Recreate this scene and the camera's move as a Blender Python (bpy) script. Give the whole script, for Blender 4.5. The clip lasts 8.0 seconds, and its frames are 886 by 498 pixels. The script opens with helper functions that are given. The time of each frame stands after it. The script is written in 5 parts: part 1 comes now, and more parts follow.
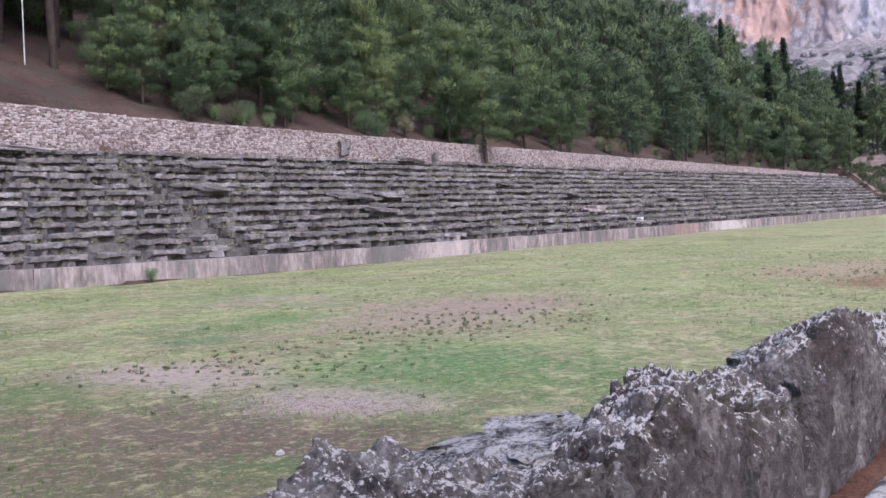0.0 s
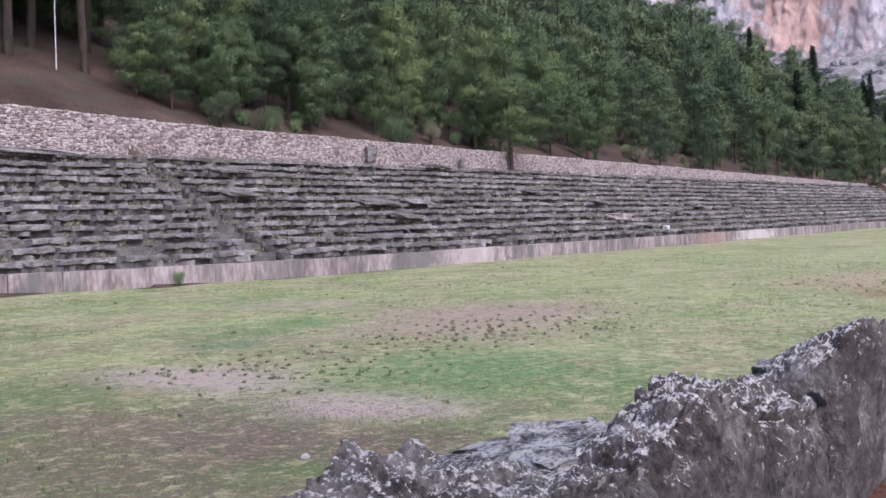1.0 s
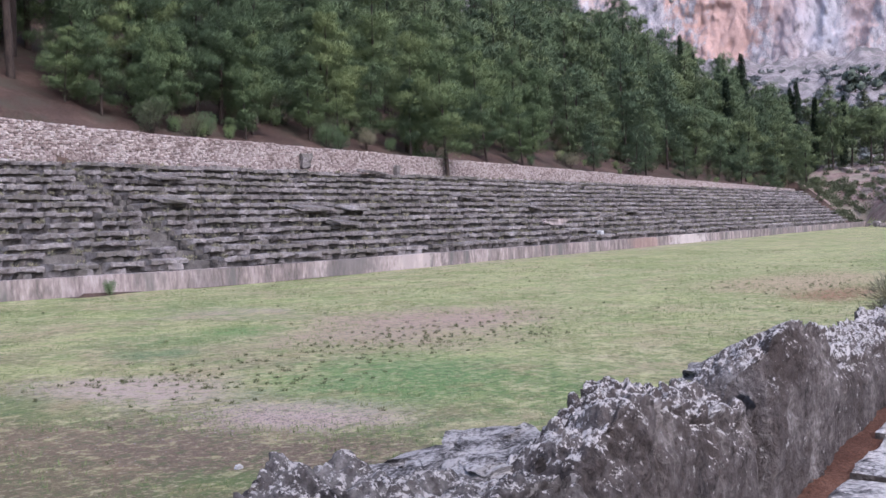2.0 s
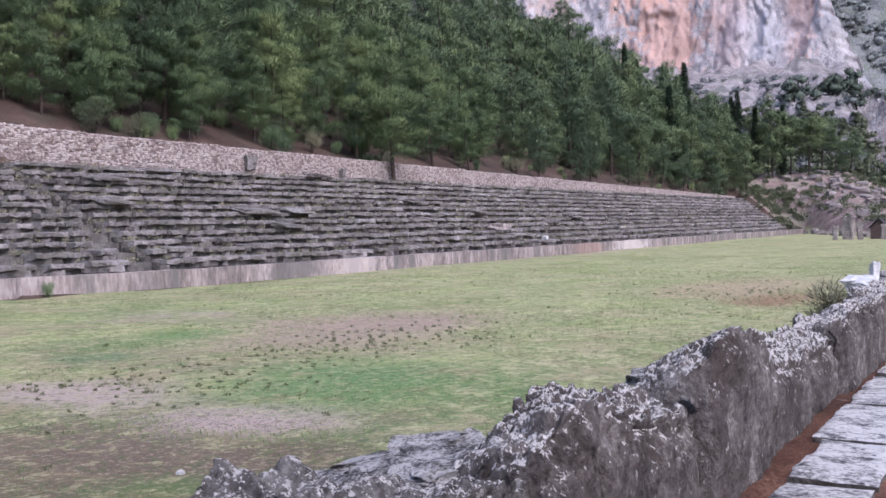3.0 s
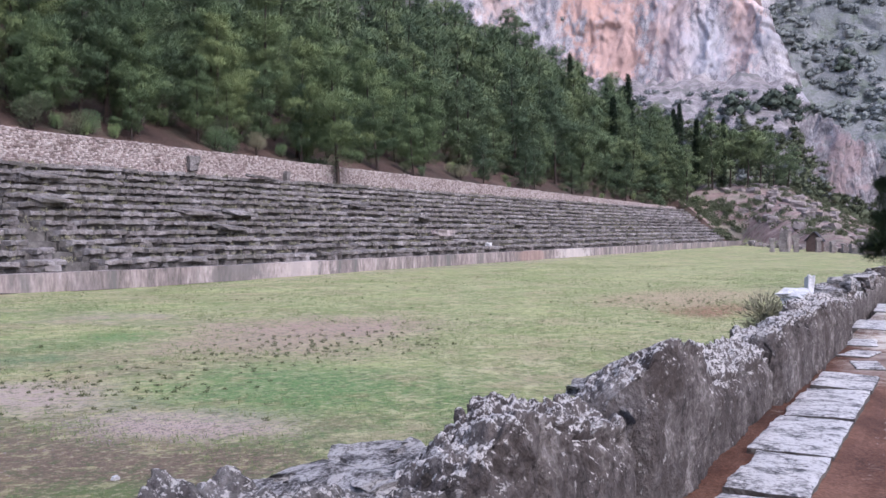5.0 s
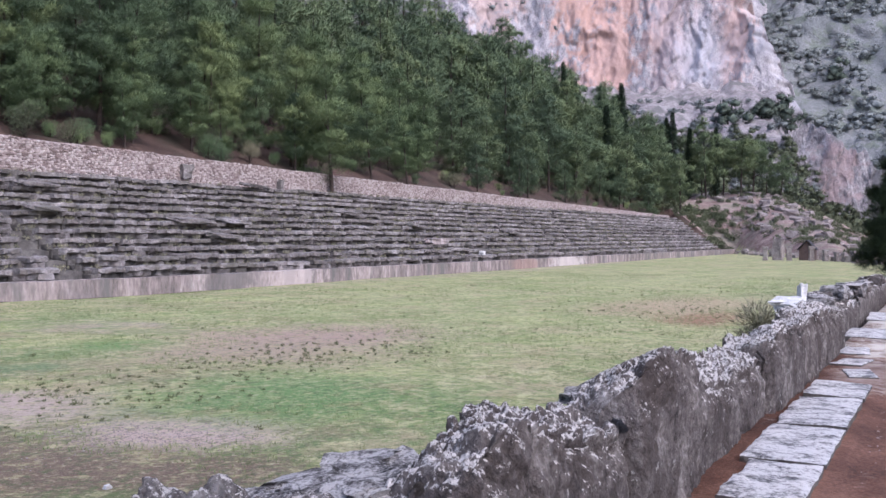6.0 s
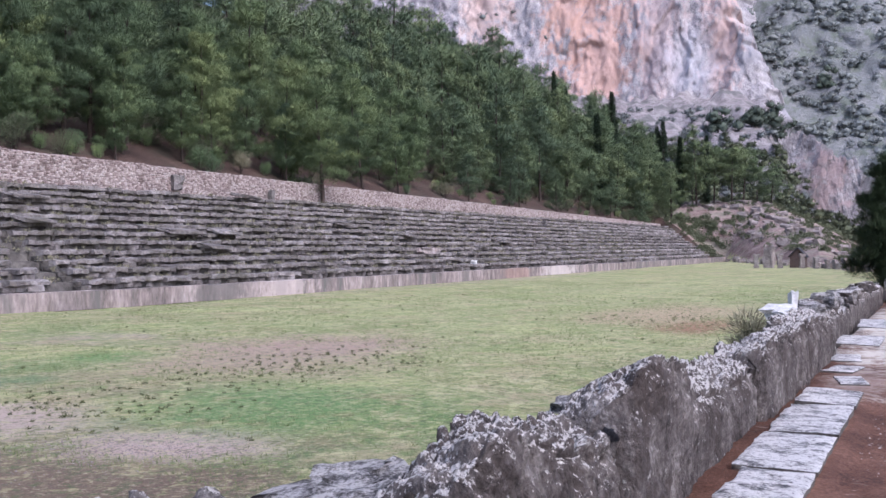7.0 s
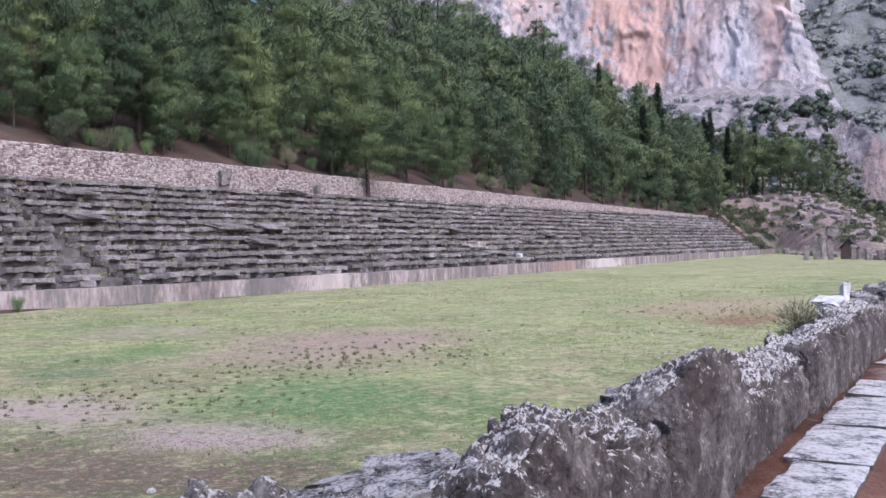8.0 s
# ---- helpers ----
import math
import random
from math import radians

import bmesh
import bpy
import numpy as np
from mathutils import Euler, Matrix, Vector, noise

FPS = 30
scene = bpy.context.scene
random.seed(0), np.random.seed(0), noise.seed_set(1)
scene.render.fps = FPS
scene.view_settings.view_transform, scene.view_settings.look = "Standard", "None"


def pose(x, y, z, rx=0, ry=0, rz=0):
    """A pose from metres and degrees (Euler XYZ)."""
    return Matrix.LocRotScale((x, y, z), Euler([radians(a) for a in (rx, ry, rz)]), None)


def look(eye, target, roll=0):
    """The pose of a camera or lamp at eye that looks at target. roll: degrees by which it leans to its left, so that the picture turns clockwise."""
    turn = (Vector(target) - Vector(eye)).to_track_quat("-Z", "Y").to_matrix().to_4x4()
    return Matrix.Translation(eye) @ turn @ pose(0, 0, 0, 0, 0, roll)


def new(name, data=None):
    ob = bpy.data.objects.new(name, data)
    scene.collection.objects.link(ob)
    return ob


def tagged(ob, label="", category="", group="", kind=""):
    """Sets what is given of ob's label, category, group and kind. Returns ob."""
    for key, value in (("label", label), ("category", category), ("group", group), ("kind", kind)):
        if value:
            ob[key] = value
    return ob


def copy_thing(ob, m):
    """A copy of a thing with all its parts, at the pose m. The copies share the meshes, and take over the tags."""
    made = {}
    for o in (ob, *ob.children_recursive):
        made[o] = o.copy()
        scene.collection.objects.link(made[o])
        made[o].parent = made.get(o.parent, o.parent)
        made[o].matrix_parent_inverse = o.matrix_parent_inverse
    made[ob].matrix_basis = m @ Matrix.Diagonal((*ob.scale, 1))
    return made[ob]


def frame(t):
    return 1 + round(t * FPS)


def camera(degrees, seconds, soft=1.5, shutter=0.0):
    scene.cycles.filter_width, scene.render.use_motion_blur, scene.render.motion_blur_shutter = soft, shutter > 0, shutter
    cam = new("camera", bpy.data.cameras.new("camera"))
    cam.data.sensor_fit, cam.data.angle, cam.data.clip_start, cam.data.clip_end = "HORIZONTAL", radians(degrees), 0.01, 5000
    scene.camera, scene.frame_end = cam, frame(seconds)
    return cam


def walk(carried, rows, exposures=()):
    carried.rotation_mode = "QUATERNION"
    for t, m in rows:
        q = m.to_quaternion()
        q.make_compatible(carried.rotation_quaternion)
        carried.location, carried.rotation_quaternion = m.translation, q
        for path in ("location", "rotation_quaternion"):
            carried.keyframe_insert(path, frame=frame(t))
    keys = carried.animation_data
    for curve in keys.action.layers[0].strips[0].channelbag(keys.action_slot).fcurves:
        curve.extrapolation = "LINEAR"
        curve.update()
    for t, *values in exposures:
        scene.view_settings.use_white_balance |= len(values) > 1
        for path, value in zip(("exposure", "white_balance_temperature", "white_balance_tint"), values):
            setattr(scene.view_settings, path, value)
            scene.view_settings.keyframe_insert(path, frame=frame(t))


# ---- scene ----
import functools

cam = camera(46.0, 8.0, soft=1.5)
ROWS = [
    (0.0, 0.007, 0.026, 2.173, 87.709, 1.557, -55.284),
    (0.5, -0.011, 0.019, 2.177, 87.877, 1.147, -53.869),
    (1.0, -0.039, 0.003, 2.173, 88.102, 1.08, -53.884),
    (1.5, -0.025, -0.002, 2.17, 88.168, 1.3, -55.027),
    (2.0, -0.001, 0.005, 2.175, 88.365, 1.347, -57.378),
    (2.2, -0.003, 0.006, 2.176, 88.43, 1.3, -58.35),
    (3.3, -0.013, 0.009, 2.184, 88.47, 0.72, -60.63),
    (3.5, -0.014, 0.01, 2.185, 88.389, 0.673, -60.764),
    (4.0, -0.013, 0.006, 2.186, 88.032, 0.23, -61.234),
    (4.5, -0.012, 0.007, 2.194, 88.246, 0.185, -62.231),
    (5.0, -0.015, 0.01, 2.201, 88.796, -0.3, -63.447),
    (5.2, -0.016, 0.009, 2.201, 89.12, -0.33, -63.65),
    (6.3, -0.018, 0.0, 2.199, 89.33, -0.31, -63.92),
    (6.5, -0.018, -0.001, 2.198, 89.436, -0.294, -64.109),
    (7.0, 0.0, -0.0, 2.2, 89.783, 0.0, -64.247),
    (7.5, 0.02, 0.011, 2.196, 89.772, 0.34, -63.517),
    (8.0, -0.027, 0.009, 2.195, 89.439, 0.368, -61.776),
]
walk(cam, [(t, pose(x, y, z, rx, ry, rz)) for t, x, y, z, rx, ry, rz in ROWS], [(0.0, 1.2, 5650, 20), (8.0, 1.28, 5600, 20)])

# ---- world and light: an overcast evening sky ----
world = bpy.data.worlds.new("overcast_sky")
scene.world = world
world.use_nodes = True
wn = world.node_tree.nodes
sky = wn.new("ShaderNodeTexSky")
sky.sky_type = "NISHITA"
sky.sun_disc = False
sky.sun_elevation, sky.sun_rotation = radians(50), radians(200)
sky.dust_density = 4.0
world.node_tree.links.new(sky.outputs[0], wn["Background"].inputs[0])
wn["Background"].inputs[1].default_value = 0.11
sun = new("sun", bpy.data.lights.new("sun", "SUN"))
sun.data.energy, sun.data.angle, sun.data.color = 0.7, radians(40), (1.0, 0.96, 0.9)
sun.matrix_world = pose(0, 0, 60) @ look((0, 0, 0), (0.3, 0.75, -1.2))


# ---- materials ----
def material(name, ramp, scale=1.0, rough=0.9, bump=0.3, fine=8.0, stains=None, stain_scale=0.3, voronoi=0.0, stretch=(1, 1, 1),
             island=0.0, each=None, spots=None, spot_scale=3.0, spot_cut=0.6, depth=0.03, spec=0.3, lichen=None, lichen_cut=1.16):
    """A weathered surface: a colour ramp over two noises in world metres, broad stains, hard-edged spots and a relief."""
    m = bpy.data.materials.new(name)
    m.use_nodes = True
    t = m.node_tree
    b = t.nodes["Principled BSDF"]
    b.inputs["Roughness"].default_value = rough
    b.inputs["Specular IOR Level"].default_value = spec

    def node(kind, **sets):
        n = t.nodes.new(kind)
        for k, v in sets.items():
            n.inputs[k].default_value = v
        return n

    geo = node("ShaderNodeNewGeometry")
    mapping = node("ShaderNodeMapping", Scale=stretch)
    t.links.new(geo.outputs["Position"], mapping.inputs["Vector"])
    info = node("ShaderNodeObjectInfo")

    def tex(s, detail=6.0, roughness=0.62):
        n = node("ShaderNodeTexNoise", Scale=s, Detail=detail, Roughness=roughness)
        t.links.new(mapping.outputs[0], n.inputs["Vector"])
        return n.outputs[0]

    def math2(op, a, c):
        n = t.nodes.new("ShaderNodeMath")
        n.operation = op
        for i, v in enumerate((a, c)):
            if isinstance(v, (int, float)):
                n.inputs[i].default_value = v
            else:
                t.links.new(v, n.inputs[i])
        return n.outputs[0]

    def mix(fac, a, c):
        n = t.nodes.new("ShaderNodeMix")
        n.data_type = "RGBA"
        t.links.new(fac, n.inputs[0])
        for i, v in ((6, a), (7, c)):
            if isinstance(v, tuple):
                n.inputs[i].default_value = (*v, 1)
            else:
                t.links.new(v, n.inputs[i])
        return n.outputs[2]

    def step(v, lo, hi):
        n = node("ShaderNodeMapRange", **{"From Min": lo, "From Max": hi})
        n.interpolation_type = "SMOOTHSTEP"
        t.links.new(v, n.inputs[0])
        return n.outputs[0]

    coarse, small = tex(scale), tex(scale * fine)
    value = math2("ADD", math2("MULTIPLY", coarse, 0.55), math2("MULTIPLY", small, 0.45))
    if voronoi:
        cells = node("ShaderNodeTexVoronoi", Scale=voronoi)
        t.links.new(mapping.outputs[0], cells.inputs["Vector"])
        grey = node("ShaderNodeSeparateColor")
        t.links.new(cells.outputs["Color"], grey.inputs[0])
        value = math2("ADD", math2("MULTIPLY", value, 0.55), math2("MULTIPLY", grey.outputs[0], 0.42))
    if island:
        own = math2("MULTIPLY", math2("SUBTRACT", geo.outputs["Random Per Island"], 0.5), island)
        also = math2("MULTIPLY", math2("SUBTRACT", info.outputs["Random"], 0.5), island if each is None else each)
        value = math2("ADD", value, math2("ADD", own, also))
    cr = node("ShaderNodeValToRGB")
    e = cr.color_ramp.elements
    while len(e) < len(ramp):
        e.new(0.5)
    for i, (pos, col) in enumerate(ramp):
        e[i].position, e[i].color = pos, (*col, 1)
    t.links.new(value, cr.inputs[0])
    colour = cr.outputs[0]
    if stains:
        colour = mix(step(tex(stain_scale, 4.0), 0.47, 0.66), colour, stains)
    if spots:
        colour = mix(step(tex(spot_scale, 5.0, 0.7), spot_cut, spot_cut + 0.05), colour, spots)
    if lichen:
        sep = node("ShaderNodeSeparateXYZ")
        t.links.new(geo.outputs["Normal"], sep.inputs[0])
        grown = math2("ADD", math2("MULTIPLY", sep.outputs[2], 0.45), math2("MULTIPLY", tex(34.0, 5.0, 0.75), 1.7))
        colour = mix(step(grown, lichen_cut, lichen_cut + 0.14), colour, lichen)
    t.links.new(colour, b.inputs["Base Color"])
    bm_node = node("ShaderNodeBump", Strength=bump, Distance=depth)
    relief = math2("ADD", small, math2("MULTIPLY", tex(scale * fine * 3), 0.5))
    if voronoi:
        edge = node("ShaderNodeTexVoronoi", Scale=voronoi)
        edge.feature = "DISTANCE_TO_EDGE"
        t.links.new(mapping.outputs[0], edge.inputs["Vector"])
        gap = step(edge.outputs["Distance"], 0.0, 0.14)
        relief = math2("ADD", relief, math2("MULTIPLY", gap, 1.5))
    t.links.new(relief, bm_node.inputs["Height"])
    t.links.new(bm_node.outputs[0], b.inputs["Normal"])
    return m


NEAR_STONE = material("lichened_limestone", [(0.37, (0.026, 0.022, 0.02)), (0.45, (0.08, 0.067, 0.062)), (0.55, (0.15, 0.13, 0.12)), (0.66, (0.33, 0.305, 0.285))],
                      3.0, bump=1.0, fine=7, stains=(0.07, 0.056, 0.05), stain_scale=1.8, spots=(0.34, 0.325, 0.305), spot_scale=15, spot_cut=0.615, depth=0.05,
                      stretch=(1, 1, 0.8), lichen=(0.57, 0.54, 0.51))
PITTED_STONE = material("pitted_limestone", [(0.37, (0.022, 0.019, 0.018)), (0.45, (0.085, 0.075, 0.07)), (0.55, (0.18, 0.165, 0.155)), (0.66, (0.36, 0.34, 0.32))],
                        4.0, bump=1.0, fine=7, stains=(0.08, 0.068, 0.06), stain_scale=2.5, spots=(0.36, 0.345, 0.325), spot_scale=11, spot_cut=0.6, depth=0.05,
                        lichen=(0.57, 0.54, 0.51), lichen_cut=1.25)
SLAB_STONE = material("wet_pale_slab", [(0.41, (0.05, 0.046, 0.046)), (0.46, (0.27, 0.257, 0.25)), (0.53, (0.64, 0.62, 0.6))],
                      6.0, rough=0.45, bump=1.0, fine=6, stretch=(1.2, 0.8, 1), depth=0.03, spec=0.5, spots=(0.07, 0.062, 0.06), spot_scale=22, spot_cut=0.6)
SEAT_STONE = material("grey_seat_stone", [(0.33, (0.06, 0.052, 0.049)), (0.45, (0.165, 0.147, 0.139)), (0.57, (0.28, 0.256, 0.245)), (0.7, (0.42, 0.39, 0.38))],
                      0.9, bump=1.0, fine=9, stains=(0.135, 0.124, 0.108), stain_scale=0.7, island=0.1, depth=0.06)
PODIUM_STONE = material("pinkish_podium_stone", [(0.36, (0.12, 0.103, 0.098)), (0.46, (0.225, 0.188, 0.178)), (0.54, (0.325, 0.27, 0.256)), (0.64, (0.46, 0.4, 0.38))],
                        1.6, bump=0.7, fine=5, stains=(0.15, 0.14, 0.133), stain_scale=0.9, stretch=(1.0, 1.0, 0.28), island=0.1)
RUBBLE = material("rubble_masonry", [(0.25, (0.14, 0.1, 0.09)), (0.48, (0.34, 0.265, 0.245)), (0.74, (0.6, 0.54, 0.5))],
                  0.5, bump=1.0, fine=6, voronoi=9.0, stretch=(0.7, 0.7, 1.5), depth=0.05)
SOIL = material("red_needle_soil", [(0.37, (0.042, 0.019, 0.012)), (0.48, (0.1, 0.046, 0.029)), (0.6, (0.18, 0.095, 0.063))],
                1.3, bump=0.6, fine=26, depth=0.02)
# needle soil darkened: the shade under the pines is put into its colour
SHADED_HILL_SOIL = material("shaded_hill_needle_soil", [(0.33, (0.026, 0.017, 0.013)), (0.5, (0.064, 0.039, 0.03)), (0.68, (0.13, 0.088, 0.068))],
                     0.3, bump=1.0, fine=22, depth=0.06, stains=(0.06, 0.05, 0.036), stain_scale=0.4)
MOUND = material("stony_mound_earth", [(0.37, (0.11, 0.073, 0.064)), (0.47, (0.205, 0.14, 0.122)), (0.58, (0.35, 0.275, 0.25))], 0.5, bump=0.9, fine=9, stains=(0.22, 0.2, 0.15), stain_scale=0.2, depth=0.15)
NEEDLES = material("pine_needles", [(0.3, (0.085, 0.13, 0.07)), (0.5, (0.155, 0.222, 0.1)), (0.7, (0.25, 0.31, 0.125))],
                   0.3, rough=0.8, bump=0.0, fine=20, island=0.06, each=0.34)
# the same needles for distant pines, slightly bluer to paint in haze
FAR_NEEDLES = material("haze_tinted_pine_needles", [(0.3, (0.09, 0.135, 0.078)), (0.5, (0.158, 0.22, 0.112)), (0.7, (0.24, 0.3, 0.138))],
                       0.3, rough=0.8, bump=0.0, fine=20, island=0.06, each=0.3)
CYPRESS = material("cypress_scales", [(0.3, (0.014, 0.03, 0.016)), (0.7, (0.04, 0.065, 0.03))], 0.4, rough=0.8, bump=0.0, island=0.3)
SHRUB = material("shrub_leaves", [(0.3, (0.055, 0.07, 0.038)), (0.7, (0.12, 0.135, 0.075))], 0.4, rough=0.8, bump=0.0, island=0.35)
GRASS = material("grass_blades", [(0.3, (0.09, 0.135, 0.045)), (0.55, (0.165, 0.21, 0.08)), (0.8, (0.29, 0.275, 0.15))], 0.35, rough=0.8, bump=0.0, island=0.3)
BANK_AND_JOINT_SHADE = material("dusty_rubble_bank_and_joint_shade", [(0.33, (0.045, 0.04, 0.036)), (0.5, (0.11, 0.1, 0.09)), (0.68, (0.2, 0.185, 0.165))], 0.8, bump=1.0, fine=7, depth=0.08)
BARK = material("pine_bark", [(0.35, (0.02, 0.015, 0.013)), (0.6, (0.08, 0.06, 0.05))], 2.0, bump=0.8, fine=6, stretch=(3, 3, 0.6))
CLIFF = material("limestone_cliff", [(0.38, (0.18, 0.166, 0.18)), (0.46, (0.325, 0.304, 0.318)), (0.52, (0.41, 0.384, 0.394)), (0.6, (0.54, 0.51, 0.51))],
                 0.3, bump=0.6, fine=6, stretch=(1, 1, 0.7), stains=(0.34, 0.33, 0.355), stain_scale=0.06, depth=0.8)
SPUR = material("grey_streaked_limestone", [(0.38, (0.12, 0.11, 0.115)), (0.46, (0.23, 0.21, 0.215)), (0.52, (0.32, 0.295, 0.295)), (0.6, (0.47, 0.44, 0.43))],
                0.3, bump=0.8, fine=6, stretch=(1, 1, 0.6), stains=(0.22, 0.215, 0.205), stain_scale=0.12, depth=0.6)
# scree tones raised, with aerial haze put into the colour
HAZED_TALUS = material("hazed_scrubby_scree", [(0.38, (0.19, 0.17, 0.17)), (0.47, (0.32, 0.285, 0.285)), (0.58, (0.47, 0.43, 0.425))], 0.22, bump=0.9, fine=9, depth=1.0, stains=(0.21, 0.205, 0.195), stain_scale=0.1)
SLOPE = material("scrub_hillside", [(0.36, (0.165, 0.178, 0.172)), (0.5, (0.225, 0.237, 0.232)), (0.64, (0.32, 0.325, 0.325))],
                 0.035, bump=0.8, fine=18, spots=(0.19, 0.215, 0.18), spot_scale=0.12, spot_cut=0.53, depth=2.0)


# ---- building helpers ----
def link_mesh(name, me, material_, parent=None, label=""):
    me.materials.append(material_)
    ob = new(name, me)
    if parent:
        ob.parent = parent
    if label:
        ob["label"] = label
    return ob


def part(name, bm, material_, parent=None, label="", smooth=False):
    me = bpy.data.meshes.new(name)
    bm.to_mesh(me)
    bm.free()
    if smooth:
        me.shade_smooth()
    return link_mesh(name, me, material_, parent, label)


def mesh_arrays(name, verts, faces, smooth=False):
    """A mesh from computed arrays of corners and equal-sided faces."""
    me = bpy.data.meshes.new(name)
    verts, faces = np.asarray(verts, np.float32), np.asarray(faces, np.int32)
    n, k = faces.shape
    me.vertices.add(len(verts))
    me.vertices.foreach_set("co", verts.ravel())
    me.loops.add(n * k)
    me.loops.foreach_set("vertex_index", faces.ravel())
    me.polygons.add(n)
    me.polygons.foreach_set("loop_start", np.arange(n, dtype=np.int32) * k)
    me.update(calc_edges=True)
    if smooth:
        me.shade_smooth()
    return me


def sheet(name, xs, ys, height, smooth=True):
    """A ground sheet over the grid xs by ys."""
    gx, gy = np.meshgrid(xs, ys, indexing="ij")
    gz = np.vectorize(height)(gx, gy)
    v = np.stack([gx, gy, gz], -1).reshape(-1, 3)
    i = np.arange(len(xs) - 1)[:, None] * len(ys) + np.arange(len(ys) - 1)[None, :]
    f = np.stack([i, i + len(ys), i + len(ys) + 1, i + 1], -1).reshape(-1, 4)
    return mesh_arrays(name, v, f, smooth)


def wobble(x, y, z, s, octaves=4):
    return noise.fractal(Vector((x * s, y * s, z * s)), 1.0, 2.0, octaves)


# ---- the lie of the land ----
def bow(x):
    """How far the north side swings out beyond its straight line."""
    return 0.012 * max(0.0, 32.0 - x) ** 2


POD_Y, POD_Z, ROWS_N, TREAD, RISE = 26.2, 0.64, 12, 0.72, 0.345
BACK_Y = POD_Y + 0.5 + ROWS_N * TREAD


def wall_top(x):
    return 6.35 - 0.0105 * (x - 25) + max(0, 30 - x) * 0.04


def ground_z(x, y):
    if y < 1.75:
        south = (0.545 if 0.79 < y and x < 13 else 0.5) + 0.02 * wobble(x, y, 0, 0.9) - max(0, -y - 3) * 0.05
        return south if x < 28 else south - 0.25 * min(1, (x - 28) / 30)
    if y < 2.3:
        return 0.2
    b = bow(x)
    z = 0.04 * wobble(x, y, 3, 0.15)
    past = x - 90 - (min(y, 27) - 4) * 2.3
    if past > 0:
        cap = min(11.0, max(0.5, 4.3 + (y - 16) * 0.62))
        far = min(1.0, max(0.0, (x - 175) / 60))
        z += cap * (1 - math.exp(-past * (0.32 + 0.035 * min(10.0, max(0.0, y - 18))) / cap)) * (1 - 0.8 * far) + min(1, past / 8) * 0.35 * wobble(x, y, 5, 0.25)
    if y < POD_Y + b + 0.9 and x < 147:
        return z
    if x > 143:
        q = min(1.0, max(0.0, (y - 26.5) / 10.5))
        hill = 6.3 * q * q * (3 - 2 * q) + 0.45 * max(0, y - BACK_Y - 1)
        return max(z, hill * min(1, max(0, (230 - x) / 60)))
    if y < BACK_Y + b + 0.9:
        return min(0.1 + (y - POD_Y - b - 0.5) * 0.4, 4.0)
    d = y - BACK_Y - b - 0.9
    return wall_top(x) - 0.2 + 0.45 * d + 0.25 * wobble(x, y, 7, 0.2)


def add_patches(m, patches, warp_scale, speck_scale, warp_amount=4.0, stretch=(1, 1, 1)):
    """Lays blurred, ragged patches of other colours over a material, at places in the world."""
    t = m.node_tree
    b = t.nodes["Principled BSDF"]
    old = b.inputs["Base Color"].links[0].from_socket
    geo = t.nodes.new("ShaderNodeNewGeometry")
    drawn = t.nodes.new("ShaderNodeMapping")
    drawn.inputs["Scale"].default_value = stretch
    t.links.new(geo.outputs["Position"], drawn.inputs["Vector"])

    def field_noise(s):
        n = t.nodes.new("ShaderNodeTexNoise")
        n.inputs["Scale"].default_value, n.inputs["Detail"].default_value, n.inputs["Roughness"].default_value = s, 6.0, 0.65
        t.links.new(drawn.outputs[0], n.inputs["Vector"])
        return n.outputs[0]

    def link_math(op, a, c):
        n = t.nodes.new("ShaderNodeMath")
        n.operation = op
        for i, v in enumerate((a, c)):
            if isinstance(v, (int, float)):
                n.inputs[i].default_value = v
            else:
                t.links.new(v, n.inputs[i])
        return n.outputs[0]

    warp, speck = field_noise(warp_scale), field_noise(speck_scale)
    for centre, radii, colour, amount in patches:
        mp = t.nodes.new("ShaderNodeMapping")
        mp.inputs["Location"].default_value = [-c / r for c, r in zip(centre, radii)]
        mp.inputs["Scale"].default_value = [1 / r for r in radii]
        t.links.new(geo.outputs["Position"], mp.inputs["Vector"])
        ln = t.nodes.new("ShaderNodeVectorMath")
        ln.operation = "LENGTH"
        t.links.new(mp.outputs[0], ln.inputs[0])
        d = link_math("ADD", ln.outputs["Value"], link_math("MULTIPLY", link_math("SUBTRACT", warp, 0.5), warp_amount))
        d = link_math("ADD", d, link_math("MULTIPLY", link_math("SUBTRACT", speck, 0.5), 3.0))
        rg = t.nodes.new("ShaderNodeMapRange")
        rg.inputs["From Min"].default_value, rg.inputs["From Max"].default_value = 1.45, 0.55
        rg.inputs["To Max"].default_value = amount
        t.links.new(d, rg.inputs[0])
        mx = t.nodes.new("ShaderNodeMix")
        mx.data_type = "RGBA"
        t.links.new(rg.outputs[0], mx.inputs[0])
        t.links.new(old, mx.inputs[6])
        mx.inputs[7].default_value = (*colour, 1)
        old = mx.outputs[2]
    t.links.new(old, b.inputs["Base Color"])


